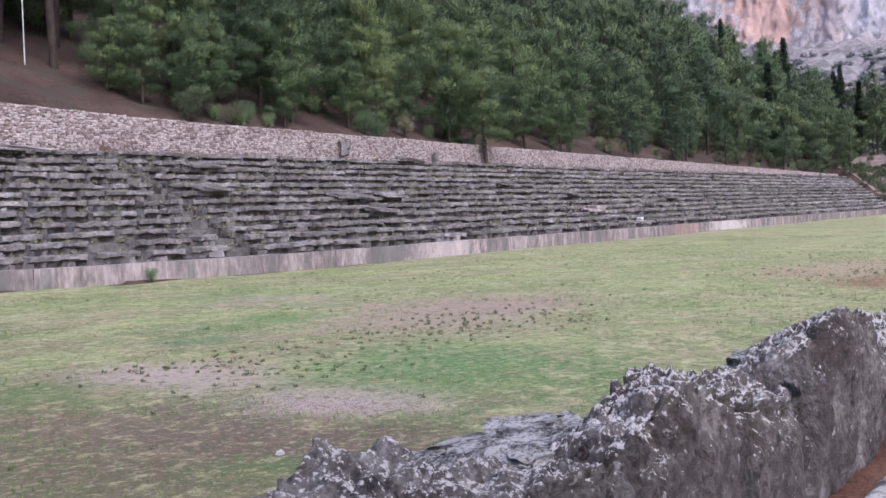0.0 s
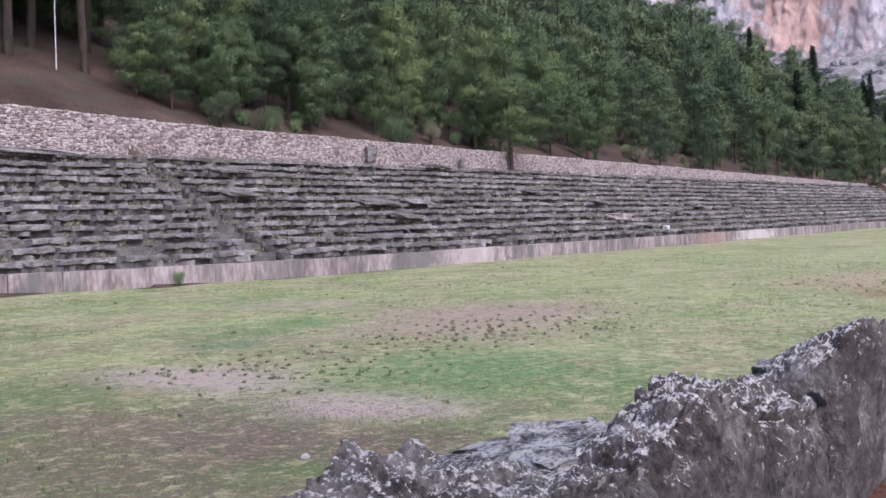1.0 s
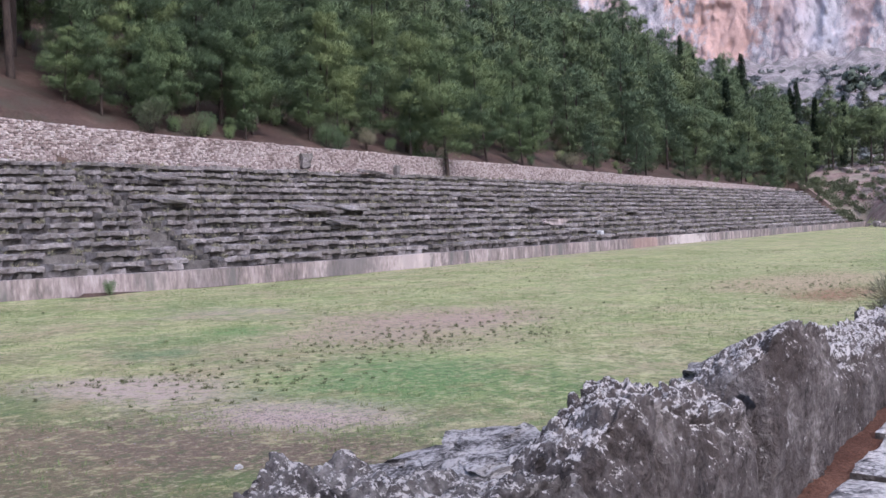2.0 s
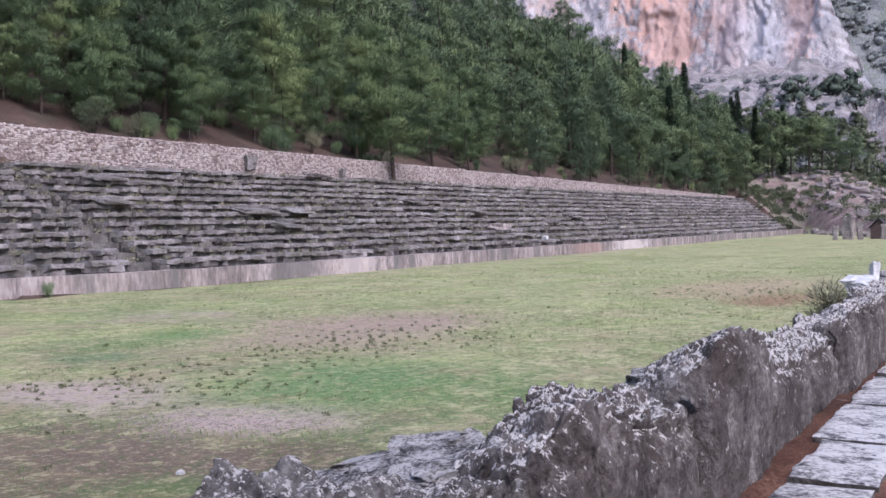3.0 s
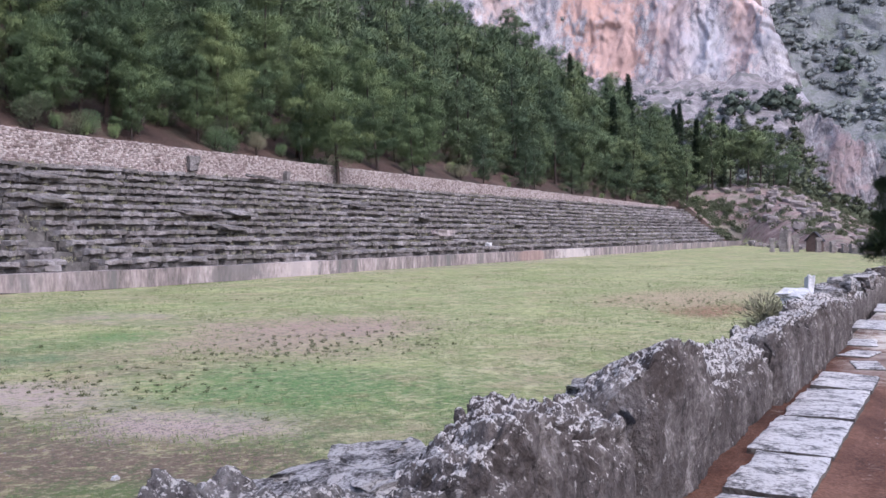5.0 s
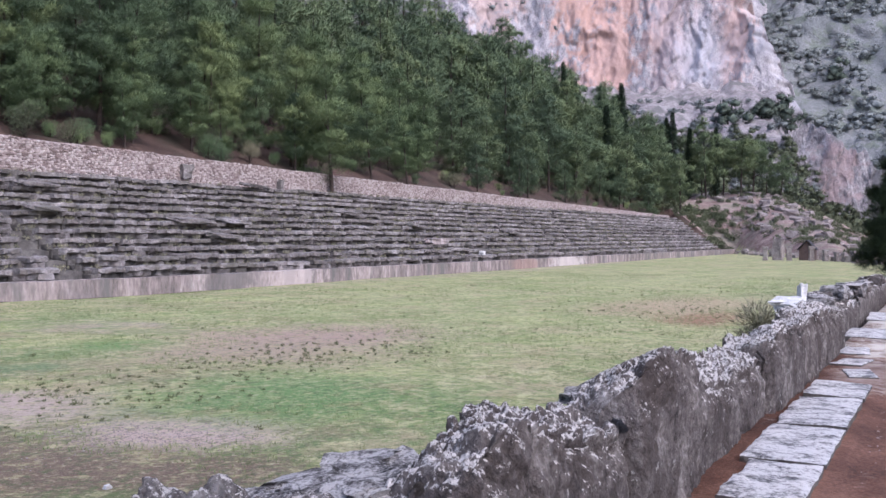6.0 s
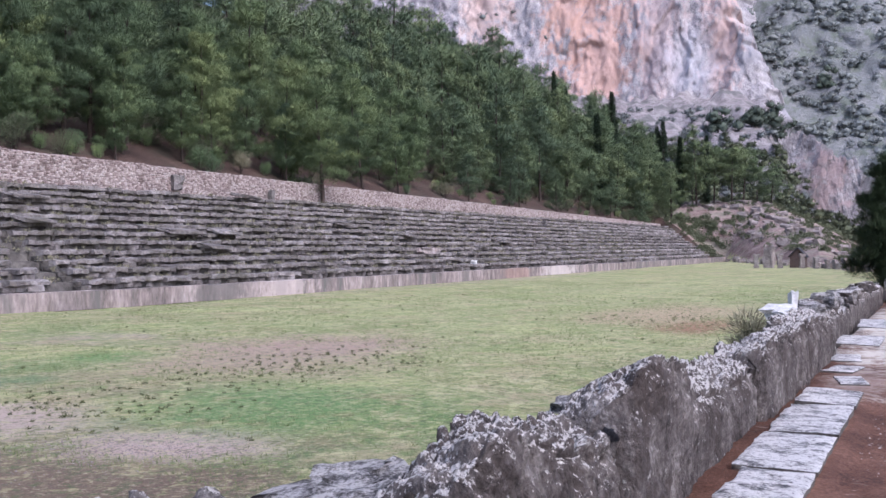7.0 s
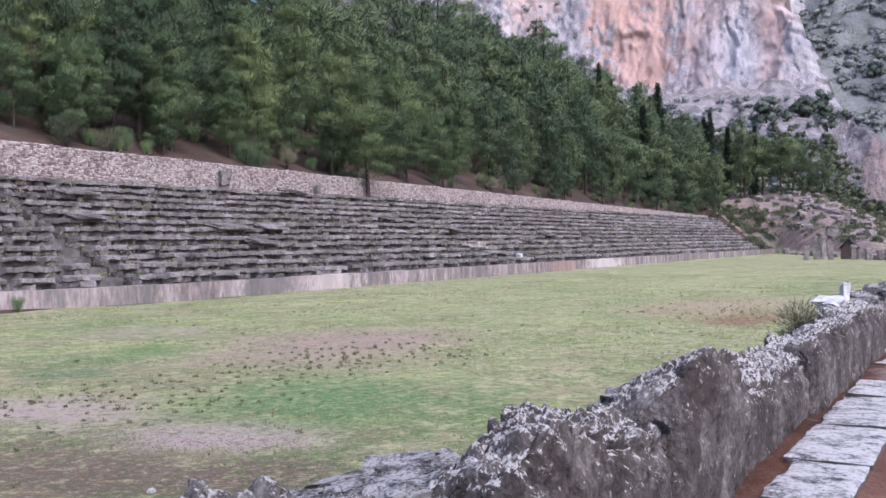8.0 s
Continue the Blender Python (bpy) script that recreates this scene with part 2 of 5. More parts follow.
def speckle(m, layers):
    """Scatters fine tufts of other colours over a material: (size, cut, soft edge, colour, amount) each."""
    t = m.node_tree
    b = t.nodes["Principled BSDF"]
    old = b.inputs["Base Color"].links[0].from_socket
    geo = t.nodes.new("ShaderNodeNewGeometry")
    for scale, cut, edge, colour, amount in layers:
        n = t.nodes.new("ShaderNodeTexNoise")
        n.inputs["Scale"].default_value, n.inputs["Detail"].default_value, n.inputs["Roughness"].default_value = scale, 4.0, 0.7
        t.links.new(geo.outputs["Position"], n.inputs["Vector"])
        rg = t.nodes.new("ShaderNodeMapRange")
        rg.inputs["From Min"].default_value, rg.inputs["From Max"].default_value = cut, cut + edge
        rg.inputs["To Max"].default_value = amount
        t.links.new(n.outputs[0], rg.inputs[0])
        mx = t.nodes.new("ShaderNodeMix")
        mx.data_type = "RGBA"
        t.links.new(rg.outputs[0], mx.inputs[0])
        t.links.new(old, mx.inputs[6])
        mx.inputs[7].default_value = (*colour, 1)
        old = mx.outputs[2]
    t.links.new(old, b.inputs["Base Color"])


TURF = material("patchy_turf", [(0.40, (0.085, 0.115, 0.04)), (0.46, (0.21, 0.24, 0.09)), (0.52, (0.36, 0.345, 0.165)), (0.58, (0.56, 0.51, 0.32))],
                0.6, rough=0.95, bump=1.0, fine=26, depth=0.05, stains=(0.28, 0.245, 0.14), stain_scale=0.3)
GRAVEL, EARTH, GREEN = (0.37, 0.29, 0.242), (0.155, 0.12, 0.085), (0.115, 0.22, 0.065)
speckle(TURF, [
    (0.8, 0.53, 0.1, (0.27, 0.21, 0.135), 0.5),
    (1.7, 0.53, 0.08, (0.42, 0.385, 0.21), 0.4),
    (2.3, 0.48, -0.08, (0.13, 0.16, 0.06), 0.45),
])
add_patches(TURF, [
    ((21, 20, 0), (3.5, 2.2, 9), GREEN, 0.45),
    ((14.5, 14.6, 0), (1.6, 1.2, 9), GREEN, 0.7),
    ((13.2, 15.5, 0), (1.2, 1.0, 9), (0.11, 0.18, 0.07), 0.55),
    ((9, 14.5, 0), (2.5, 2.0, 9), (0.17, 0.22, 0.065), 0.5),
    ((27, 16, 0), (5, 2.5, 9), (0.19, 0.25, 0.085), 0.45),
    ((37, 10, 0), (5, 2.2, 9), (0.17, 0.235, 0.08), 0.45),
    ((6, 5.2, 0), (1.5, 1.0, 9), (0.16, 0.21, 0.07), 0.55),
    ((11.5, 8.6, 0), (2.8, 2.0, 9), GREEN, 0.75),
    ((10.2, 6.4, 0), (2.2, 1.4, 9), GREEN, 0.7),
    ((24, 8, 0), (8, 3, 9), (0.35, 0.37, 0.165), 0.55),
    ((45, 14, 0), (22, 9, 9), (0.36, 0.38, 0.18), 0.6),
    ((8.5, 11.0, 0), (3.0, 4.5, 9), (0.22, 0.18, 0.11), 0.65),
    ((5.2, 8.2, 0), (1.6, 2.6, 9), (0.14, 0.125, 0.065), 0.6),
    ((7.0, 7.4, 0), (1.3, 3.2, 9), EARTH, 0.85),
    ((18.4, 17.3, 0), (1.4, 2.4, 9), GRAVEL, 0.75),
    ((64, 25.2, 0), (24, 0.9, 9), GRAVEL, 0.6),
    ((29.5, 6.6, 0), (2.4, 1.9, 9), (0.25, 0.16, 0.09), 0.85),
    ((12.5, 12.6, 0), (2.6, 1.4, 9), (0.26, 0.21, 0.14), 0.6),
    ((5.6, 6.4, 0), (1.0, 1.2, 9), (0.16, 0.12, 0.085), 0.6),
    ((31.5, 8.4, 0), (2.0, 1.8, 9), (0.28, 0.22, 0.13), 0.8),
], 0.55, 7.0)
speckle(TURF, [
    (0.2, 0.5, 0.1, (0.17, 0.24, 0.07), 0.6),
    (0.33, 0.52, 0.09, (0.4, 0.42, 0.18), 0.6),
    (0.5, 0.54, 0.07, (0.4, 0.33, 0.2), 0.6),
    (1.3, 0.54, 0.06, (0.14, 0.22, 0.065), 0.6),
    (2.2, 0.55, 0.05, (0.54, 0.5, 0.28), 0.55),
])
add_patches(TURF, [
    ((9.0, 7.75, 0), (0.95, 1.1, 9), (0.43, 0.33, 0.285), 0.98),
    ((9.4, 11.0, 0), (1.0, 1.5, 9), (0.43, 0.34, 0.29), 0.95),
    ((18.8, 12.6, 0), (3.0, 2.2, 9), (0.37, 0.26, 0.215), 0.95),
    ((16.0, 11.6, 0), (2.0, 1.8, 9), (0.36, 0.28, 0.2), 0.85),
    ((6.6, 7.4, 0), (1.2, 2.1, 9), (0.15, 0.105, 0.075), 0.92),
    ((5.4, 8.2, 0), (1.0, 1.7, 9), (0.15, 0.12, 0.07), 0.8),
    ((7.6, 6.3, 0), (0.9, 0.7, 9), (0.15, 0.105, 0.075), 0.8),
    ((6.8, 9.8, 0), (0.6, 1.2, 9), (0.17, 0.12, 0.08), 0.75),
    ((6.2, 6.3, 0), (0.5, 0.5, 9), (0.12, 0.17, 0.055), 0.8),
    ((7.6, 11.5, 0), (0.8, 1.3, 9), (0.13, 0.18, 0.06), 0.7),
    ((28.2, 6.0, 0), (2.2, 0.9, 9), (0.27, 0.14, 0.085), 0.95),
    ((33.5, 8.0, 0), (4.2, 2.0, 9), (0.42, 0.32, 0.21), 0.9),
    ((15.9, 15.0, 0), (0.8, 0.8, 9), (0.13, 0.24, 0.07), 0.85),
    ((12.1, 13.5, 0), (0.6, 0.7, 9), (0.12, 0.2, 0.085), 0.8),
    ((11.6, 8.2, 0), (1.7, 1.6, 9), (0.12, 0.225, 0.075), 0.7),
], 0.9, 9.0, 2.2)
speckle(TURF, [
    (0.9, 0.56, 0.08, (0.27, 0.2, 0.12), 0.45),
    (3.6, 0.55, 0.07, (0.45, 0.43, 0.23), 0.5),
    (5.0, 0.45, -0.06, (0.1, 0.125, 0.05), 0.6),
    (10.0, 0.56, 0.05, (0.46, 0.41, 0.27), 0.45),
    (11.0, 0.44, -0.05, (0.07, 0.11, 0.04), 0.5),
    (24.0, 0.57, 0.06, (0.5, 0.46, 0.3), 0.3),
    (28.0, 0.42, -0.06, (0.07, 0.08, 0.035), 0.35),
])


add_patches(CLIFF, [
    ((408, 128, 78), (60, 13, 34), (0.56, 0.355, 0.29), 0.8),
    ((405, 140, 104), (60, 9, 22), (0.56, 0.36, 0.29), 0.75),
    ((416, 105, 86), (60, 8, 40), (0.58, 0.43, 0.4), 0.6),
    ((420, 80, 84), (60, 6, 30), (0.6, 0.42, 0.37), 0.75),
    ((400, 172, 100), (60, 8, 20), (0.6, 0.44, 0.38), 0.7),
    ((420, 92, 72), (60, 8, 12), (0.5, 0.5, 0.55), 0.6),
], 0.1, 0.4, 3.4, (1, 1, 0.6))
add_patches(SPUR, [((291, 30, 18), (30, 5, 9), (0.36, 0.26, 0.25), 0.7)], 0.1, 0.4, 3.4)
add_patches(SOIL, [((23, 0.9, 0.5), (6.5, 1.3, 2), (0.5, 0.46, 0.4), 0.95), ((14, 1.0, 0.5), (1.2, 0.5, 2), (0.26, 0.2, 0.17), 0.7)], 0.8, 6.0)
add_patches(PODIUM_STONE, [((66, 26, 0.3), (2.5, 2, 0.5), (0.36, 0.23, 0.19), 0.5), ((38, 26, 0.3), (2.5, 2, 0.8), (0.55, 0.47, 0.45), 0.6), ((75, 26, 0.3), (3, 2, 0.8), (0.58, 0.52, 0.5), 0.7), ((34.5, 26, 0.3), (1.6, 2, 0.8), (0.16, 0.145, 0.14), 0.8)], 0.7, 3.0)

# ---- ground ----
gxs = np.unique(np.concatenate([np.linspace(-400, -30, 12), np.linspace(-30, 30, 121), np.linspace(30, 150, 81), np.linspace(150, 200, 26), np.linspace(200, 700, 18)]))
gys = np.unique(np.concatenate([np.linspace(-300, -8, 12), np.linspace(-8, 4, 61), np.linspace(4, 27, 40), np.linspace(27, 80, 40), np.linspace(80, 500, 12)]))
ground_mesh = sheet("ground", gxs, gys, ground_z)
ground = tagged(link_mesh("ground", ground_mesh, TURF), "patchy green and straw turf with bare gravel patches", "ground", kind="structure")
ground_mesh.materials.append(SOIL)
ground_mesh.materials.append(SHADED_HILL_SOIL)
ground_mesh.materials.append(MOUND)
for p in ground_mesh.polygons:
    c = p.center
    if c.y < 1.9 and c.x < 40:
        p.material_index = 1
    elif c.x > 91 + (min(c.y, 27) - 4) * 2.3 and 3 < c.y < 38 and c.x > 60:
        p.material_index = 3
    elif c.y > POD_Y + bow(c.x) or c.x > 91 + (c.y - 4) * 2.3 or c.y < 1.9:
        p.material_index = 2


# ---- the north stand ----
def seat_mesh(seed, length):
    """One worn seat block: an overhanging tread lip on a hollowed riser."""
    rnd = random.Random(seed)
    prof = [(0.0, -0.14), (0.0, -0.01), (0.04, 0.02), (TREAD + 0.05, 0.02), (TREAD + 0.05, -RISE - 0.02), (0.34, -RISE - 0.02), (0.34, -0.19), (0.2, -0.17)]
    bm = bmesh.new()
    rings = []
    n = 3 + int(length * 4.0)
    for i in range(n):
        x = length * (i / (n - 1) - 0.5)
        bite, sag = (rnd.uniform(-0.06, 0.1), 0) if rnd.random() < 0.7 else (rnd.uniform(0.1, 0.24), rnd.uniform(0, 0.07))
        full = rnd.random() < 0.27
        ring = []
        for k, (y, z) in enumerate(prof):
            dy = bite if k in (0, 1, 2, 7) else (-0.3 if full and k in (5, 6) else 0)
            ring.append(bm.verts.new((x + rnd.uniform(-0.02, 0.02), y + dy + rnd.uniform(-0.03, 0.03), z + rnd.uniform(-0.035, 0.035) - (sag if k in (1, 2) else 0))))
        rings.append(ring)
    for a, c in zip(rings, rings[1:]):
        for k in range(len(prof)):
            q = (k + 1) % len(prof)
            bm.faces.new((a[k], c[k], c[q], a[q]))
    bm.faces.new(rings[0])
    bm.faces.new(rings[-1][::-1])
    bmesh.ops.recalc_face_normals(bm, faces=bm.faces)
    me = bpy.data.meshes.new("seat_block")
    bm.to_mesh(me)
    bm.free()
    me.materials.append(SEAT_STONE)
    return me


def box_mesh(name, seed, lx, ly, lz, mat_, jitter=0.02, cuts=2):
    """A stone block with worn, uneven faces, resting on its base centre."""
    rnd = random.Random(seed)
    bm = bmesh.new()
    bmesh.ops.create_cube(bm, size=1.0)
    bmesh.ops.subdivide_edges(bm, edges=bm.edges, cuts=cuts, use_grid_fill=True)
    for v in bm.verts:
        x, y, z = v.co
        edge = sum(abs(c) > 0.49 for c in v.co)
        s = 1 - 0.008 * max(0, edge - 1)
        v.co = (x * lx * s + rnd.uniform(-jitter, jitter), y * ly * s + rnd.uniform(-jitter, jitter), (z * s + 0.5) * lz + rnd.uniform(-jitter, jitter))
    me = bpy.data.meshes.new(name)
    bm.to_mesh(me)
    bm.free()
    me.materials.append(mat_)
    return me


STAND_X0, STAND_X1 = 8.0, 131.0
rng = random.Random(4)
core_profile = [(0.1, 0.0), (0.1, POD_Z - 0.05)]
for r in range(ROWS_N):
    y0 = 0.5 + r * TREAD + 0.32
    core_profile += [(y0, POD_Z - 0.05 + r * RISE), (y0, POD_Z - 0.05 + (r + 1) * RISE - 0.05)]
core_profile += [(BACK_Y - POD_Y + 0.9, POD_Z - 0.1 + ROWS_N * RISE), (BACK_Y - POD_Y + 0.9, 0.0)]
cxs = np.arange(STAND_X0, STAND_X1 + 0.1, 1.0)
cv = np.array([[(x + (x - STAND_X0) * y * 0.0115, POD_Y + bow(x) + y, z + 0.03 * wobble(x, y, z, 0.8)) for y, z in core_profile] for x in cxs]).reshape(-1, 3)
k = len(core_profile)
ci = np.arange(len(cxs) - 1)[:, None] * k + np.arange(k - 1)[None, :]
tagged(link_mesh("stand_core", mesh_arrays("stand_core", cv, np.stack([ci, ci + 1, ci + k + 1, ci + k], -1).reshape(-1, 4)), BANK_AND_JOINT_SHADE),
       "earth and rubble bank beneath the stone seat rows", "embankment", kind="structure")

STAIR_X = 27.2
SEATS = [seat_mesh(i, (0.9, 1.4, 1.9, 2.4)[i % 4]) for i in range(24)]
for r in range(ROWS_N):
    row = tagged(new("seat_row"), "long row of worn grey stone seats, chipped and tilted", "stone bench", "seat rows of the stand")
    row.location = (STAND_X0, POD_Y + 0.5 + r * TREAD, POD_Z + r * RISE)
    x = STAND_X0 + rng.uniform(0, 0.6)
    far_v, far_f = [], []
    while x < STAND_X1 + r * 1.15:
        kind_ = rng.randrange(24)
        me, half = SEATS[kind_], (0.9, 1.4, 1.9, 2.4)[kind_ % 4] / 2
        if x < STAIR_X + 0.15 and x + 2 * half > STAIR_X - 0.15:
            if x + 0.9 < STAIR_X - 0.2:
                kind_ = rng.randrange(6) * 4
                me, half = SEATS[kind_], 0.45
            else:
                x = STAIR_X + 0.17
                continue
        x += half
        if rng.random() > 0.015:
            m = pose(x - STAND_X0, bow(x) + rng.uniform(-0.04, 0.06), RISE + rng.uniform(-0.03, 0.03) + 0.06 * wobble(x, r * 3.1, 0, 0.25), rng.uniform(-3, 2), rng.uniform(-0.9, 0.9), rng.uniform(-0.9, 0.9))
            if x < 95:
                ob = new("seat_block", me)
                ob.parent = row
                ob.matrix_basis = m
            else:
                base = len(far_v)
                far_v += [m @ v.co for v in me.vertices]
                far_f += [tuple(base + i for i in p.vertices) for p in me.polygons]
        x += half + rng.uniform(0.0, 0.03)
    me = bpy.data.meshes.new("worn_seating")
    me.from_pydata(far_v, [], far_f)
    tagged(link_mesh("worn_seating", me, SEAT_STONE, row), kind="stuff")

stair = tagged(new("stairway"), "worn narrow stone stair climbing between the seat rows", "stairs", kind="structure")
stair.location = (STAIR_X, POD_Y + bow(STAIR_X), POD_Z)
STEPS = [box_mesh("step", 50 + i, 0.32, TREAD / 2 + 0.06, RISE / 2 + 0.16, BANK_AND_JOINT_SHADE, 0.02) for i in range(6)]
for i in range(2 * ROWS_N):
    ob = new("step", rng.choice(STEPS))
    ob.parent = stair
    ob.matrix_basis = pose(rng.uniform(-0.08, 0.08), 0.62 + i * TREAD / 2, i * RISE / 2 - 0.2 + rng.uniform(-0.04, 0.02), rng.uniform(-3, 3), rng.uniform(-4, 4), rng.uniform(-6, 6))

podium = tagged(new("podium_wall"), "low pinkish stone podium wall streaked with grey", "wall", kind="structure")
podium.location = (STAND_X0, POD_Y, 0)
PODIUM = [box_mesh("podium_block", i, (1.2, 1.6, 2.1)[i % 3], 0.5, POD_Z, PODIUM_STONE, 0.008) for i in range(9)]
x = STAND_X0
while x < STAND_X1 + 9:
    kind_ = rng.randrange(9)
    x += (1.2, 1.6, 2.1)[kind_ % 3] / 2
    ob = new("podium_block", PODIUM[kind_])
    ob.parent = podium
    ob.matrix_basis = pose(x - STAND_X0, bow(x) + 0.25 + rng.uniform(-0.006, 0.006), rng.uniform(-0.02, 0.0), 0, 0, math.degrees(math.atan(-0.024 * max(0, 32 - x))))
    x += (1.2, 1.6, 2.1)[kind_ % 3] / 2 - 0.07

# rubble retaining wall above the seats
bm = bmesh.new()
prev = None
for x in np.arange(STAND_X0 - 4, STAND_X1 + 15, 0.5):
    y = BACK_Y + bow(x) + 0.35
    top = wall_top(x) + 0.05 * wobble(x, 0, 0, 0.7)
    ring = [bm.verts.new(c) for c in ((x, y, 3.8), (x, y + 0.04, top - 0.03), (x, y + 0.1, top), (x, y + 0.5, top), (x, y + 0.55, 3.8))]
    if prev:
        for a in range(4):
            bm.faces.new((prev[a], ring[a], ring[a + 1], prev[a + 1]))
    prev = ring
bmesh.ops.recalc_face_normals(bm, faces=bm.faces)
tagged(part("retaining_wall", bm, RUBBLE), "pale rubble masonry retaining wall behind the seats", "wall", kind="structure")


# ---- the parapet beside the camera ----
def facet(p):
    """Tilted planes with sharp joints between them."""
    at = noise.voronoi(p)[1][0]
    turn = noise.noise_vector(at * 5.3)
    return turn.x * 0.8 + 1.6 * (turn.y * (p.x - at.x) + turn.z * (p.y - at.y))


def rough_block(seed, x0, x1, y0, y1, z0, front, back, name="parapet_block", cell=0.03, crag=1.0):
    """A pitted limestone block from x0 to x1; its crest runs through the heights front and back along its two edges."""
    fine = cell < 0.05
    nx, nz, ny = max(6, int((x1 - x0) / cell)), 50 if cell < 0.02 else 26 if fine else 12, 36 if cell < 0.02 else 22 if fine else 10
    around = [(0.0, j / nz) for j in range(nz)] + [(j / ny, 1.0) for j in range(ny)] + [(1.0, 1 - j / nz) for j in range(nz + 1)]

    def crest(zs, u):
        s = u * (len(zs) - 1)
        a = min(int(s), len(zs) - 2)
        return zs[a] + (zs[a + 1] - zs[a]) * (s - a)

    verts = []
    off = seed * 13.7
    for i in range(nx + 1):
        u = i / nx
        x = x0 + (x1 - x0) * u
        tf_, tb_ = crest(front, u), crest(back, u)
        inset = 0.19 * max(0.0, 1 - min(x - x0, x1 - x) / 0.08) ** 2
        for wy, wz in around:
            y = y0 + (y1 - y0) * wy
            top = tf_ * (1 - wy) + tb_ * wy
            z = z0 + (top - z0) * wz
            corner = (abs(wy - 0.5) * 2) ** 6 * max(0.0, wz - 0.8) / 0.2
            y += (0.05 * corner + inset) * (1 if wy < 0.5 else -1)
            z -= 0.035 * corner + inset * wz
            p = Vector((x + off * 0.1, y, z))
            n1 = noise.fractal(p * 2.6, 0.9, 2.1, 5)
            n2 = noise.fractal(p * 11, 0.7, 2.0, 4)
            up = min(1.0, max(0.0, wz - 0.7) / 0.3)
            warp = Vector((n1, n2, 0)) * 0.3
            pit = noise.voronoi(p * 5.5 + warp)[0][0]
            knob = noise.voronoi(p * 14 + warp)[0][0]
            d = 0.045 * n1 * (0.6 + up) + 0.014 * n2 + 0.085 * (0.15 + up) * (0.1 - knob * knob) - 0.1 * (0.25 + 0.75 * up) * (max(0.0, 0.34 - pit) / 0.34) ** 2 + 0.03 * facet(p * 2.3)
            if fine:
                d += 0.006 * (0.5 + up) * noise.fractal(p * 30, 0.6, 2.0, 3) + 0.05 * up * (0.1 - noise.voronoi(p * 31)[0][0] ** 2)
            d = min(d, 0.045) * crag
            d *= min(1.0, 0.25 + min(x - x0, x1 - x) / 0.12)
            out = -1 if wy < 0.5 else 1
            if wz < 1.0:
                y += d * 0.8 * out
                z += d * max(0.0, (wz - 0.92) / 0.08) ** 2
            else:
                y += d * 0.8 * out * max(0.0, 1 - min(wy, 1 - wy) / 0.15)
                z += d
            verts.append((x, y, z))
    kk = len(around)
    rings = [verts[i * kk:(i + 1) * kk] for i in range(nx + 1)]

    def cap(ring, sign):
        """Rough end face: the ring drawn in step by step to its middle."""
        my, mz = sum(v[1] for v in ring) / kk, z0 + 0.45 * (ring[kk // 2][2] - z0)
        out = []
        for q in (0.85, 0.68, 0.5, 0.32, 0.15, 0.01):
            out.append([(v[0] + sign * 0.03 * noise.fractal(Vector((v[1] * 8 * q, v[2] * 8 * q, off)), 0.8, 2.0, 4), my + (v[1] - my) * q, mz + (v[2] - mz) * q) for v in ring])
        return out

    rings = cap(rings[0], -1)[::-1] + rings + cap(rings[-1], 1)
    ii = np.arange(len(rings) - 1)[:, None] * kk + np.arange(kk - 1)[None, :]
    faces = np.stack([ii, ii + kk, ii + kk + 1, ii + 1], -1).reshape(-1, 4)
    return mesh_arrays(name, [v for r in rings for v in r], faces[:, ::-1], False)


parapet = tagged(new("parapet_wall"), "rough grey lichen-covered limestone parapet of upright blocks", "stone wall", kind="structure")
parapet.location = (0, 1.5, 0.4)


def parapet_block(seed, x0, x1, y0, y1, front, back, cell=0.03, crag=1.0):
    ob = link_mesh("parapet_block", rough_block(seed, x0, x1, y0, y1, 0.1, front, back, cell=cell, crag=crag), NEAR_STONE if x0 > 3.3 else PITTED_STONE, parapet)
    ob.matrix_parent_inverse = Matrix.Translation((0, -1.5, -0.4))


parapet_block(5, -1.5, 1.78, 1.55, 2.05, (1.3, 1.36), (1.3, 1.4))
parapet_block(5, 1.73, 2.33, 1.57, 2.05, (1.27, 1.3, 1.33, 1.36, 1.36, 1.29), (1.36, 1.43, 1.47, 1.51, 1.53, 1.5), 0.013, 0.6)
parapet_block(21, 2.30, 2.62, 1.56, 2.07, (1.27, 1.33, 1.35, 1.32, 1.26), (1.4, 1.47, 1.49, 1.47, 1.4), 0.013, 0.6)
parapet_block(22, 2.59, 3.6, 1.57, 2.0, (1.24, 1.3, 1.31, 1.29, 1.28), (1.34, 1.36, 1.3, 1.19, 1.1, 1.1), 0.014, 0.7)
parapet_block(5, 3.40, 4.07, 1.55, 2.05, (1.31, 1.4, 1.45, 1.44, 1.4), (1.18, 1.22, 1.27, 1.31, 1.3), 0.013)
parapet_block(15, 4.04, 5.51, 1.56, 2.05, (1.42, 1.39, 1.3, 1.21, 1.17, 1.18), (1.34, 1.42, 1.38, 1.31, 1.28, 1.29), 0.014)
parapet_block(6, 5.53, 7.125, 1.52, 2.05, (1.45, 1.53, 1.53, 1.44), (1.24, 1.28, 1.29, 1.29), 0.017)
parapet_block(7, 7.15, 9.98, 1.57, 2.05, (1.24, 1.11, 1.06, 1.05, 1.1), (1.32, 1.36, 1.3, 1.24, 1.23))
parapet_block(8, 10.01, 13.39, 1.5, 2.05, (1.27, 1.32, 1.29, 1.25), (1.23, 1.2, 1.12, 1.18))
parapet_block(9, 13.42, 17.1, 1.53, 2.08, (1.25, 1.22, 1.19, 1.06), (1.28, 1.32, 1.28, 1.22))
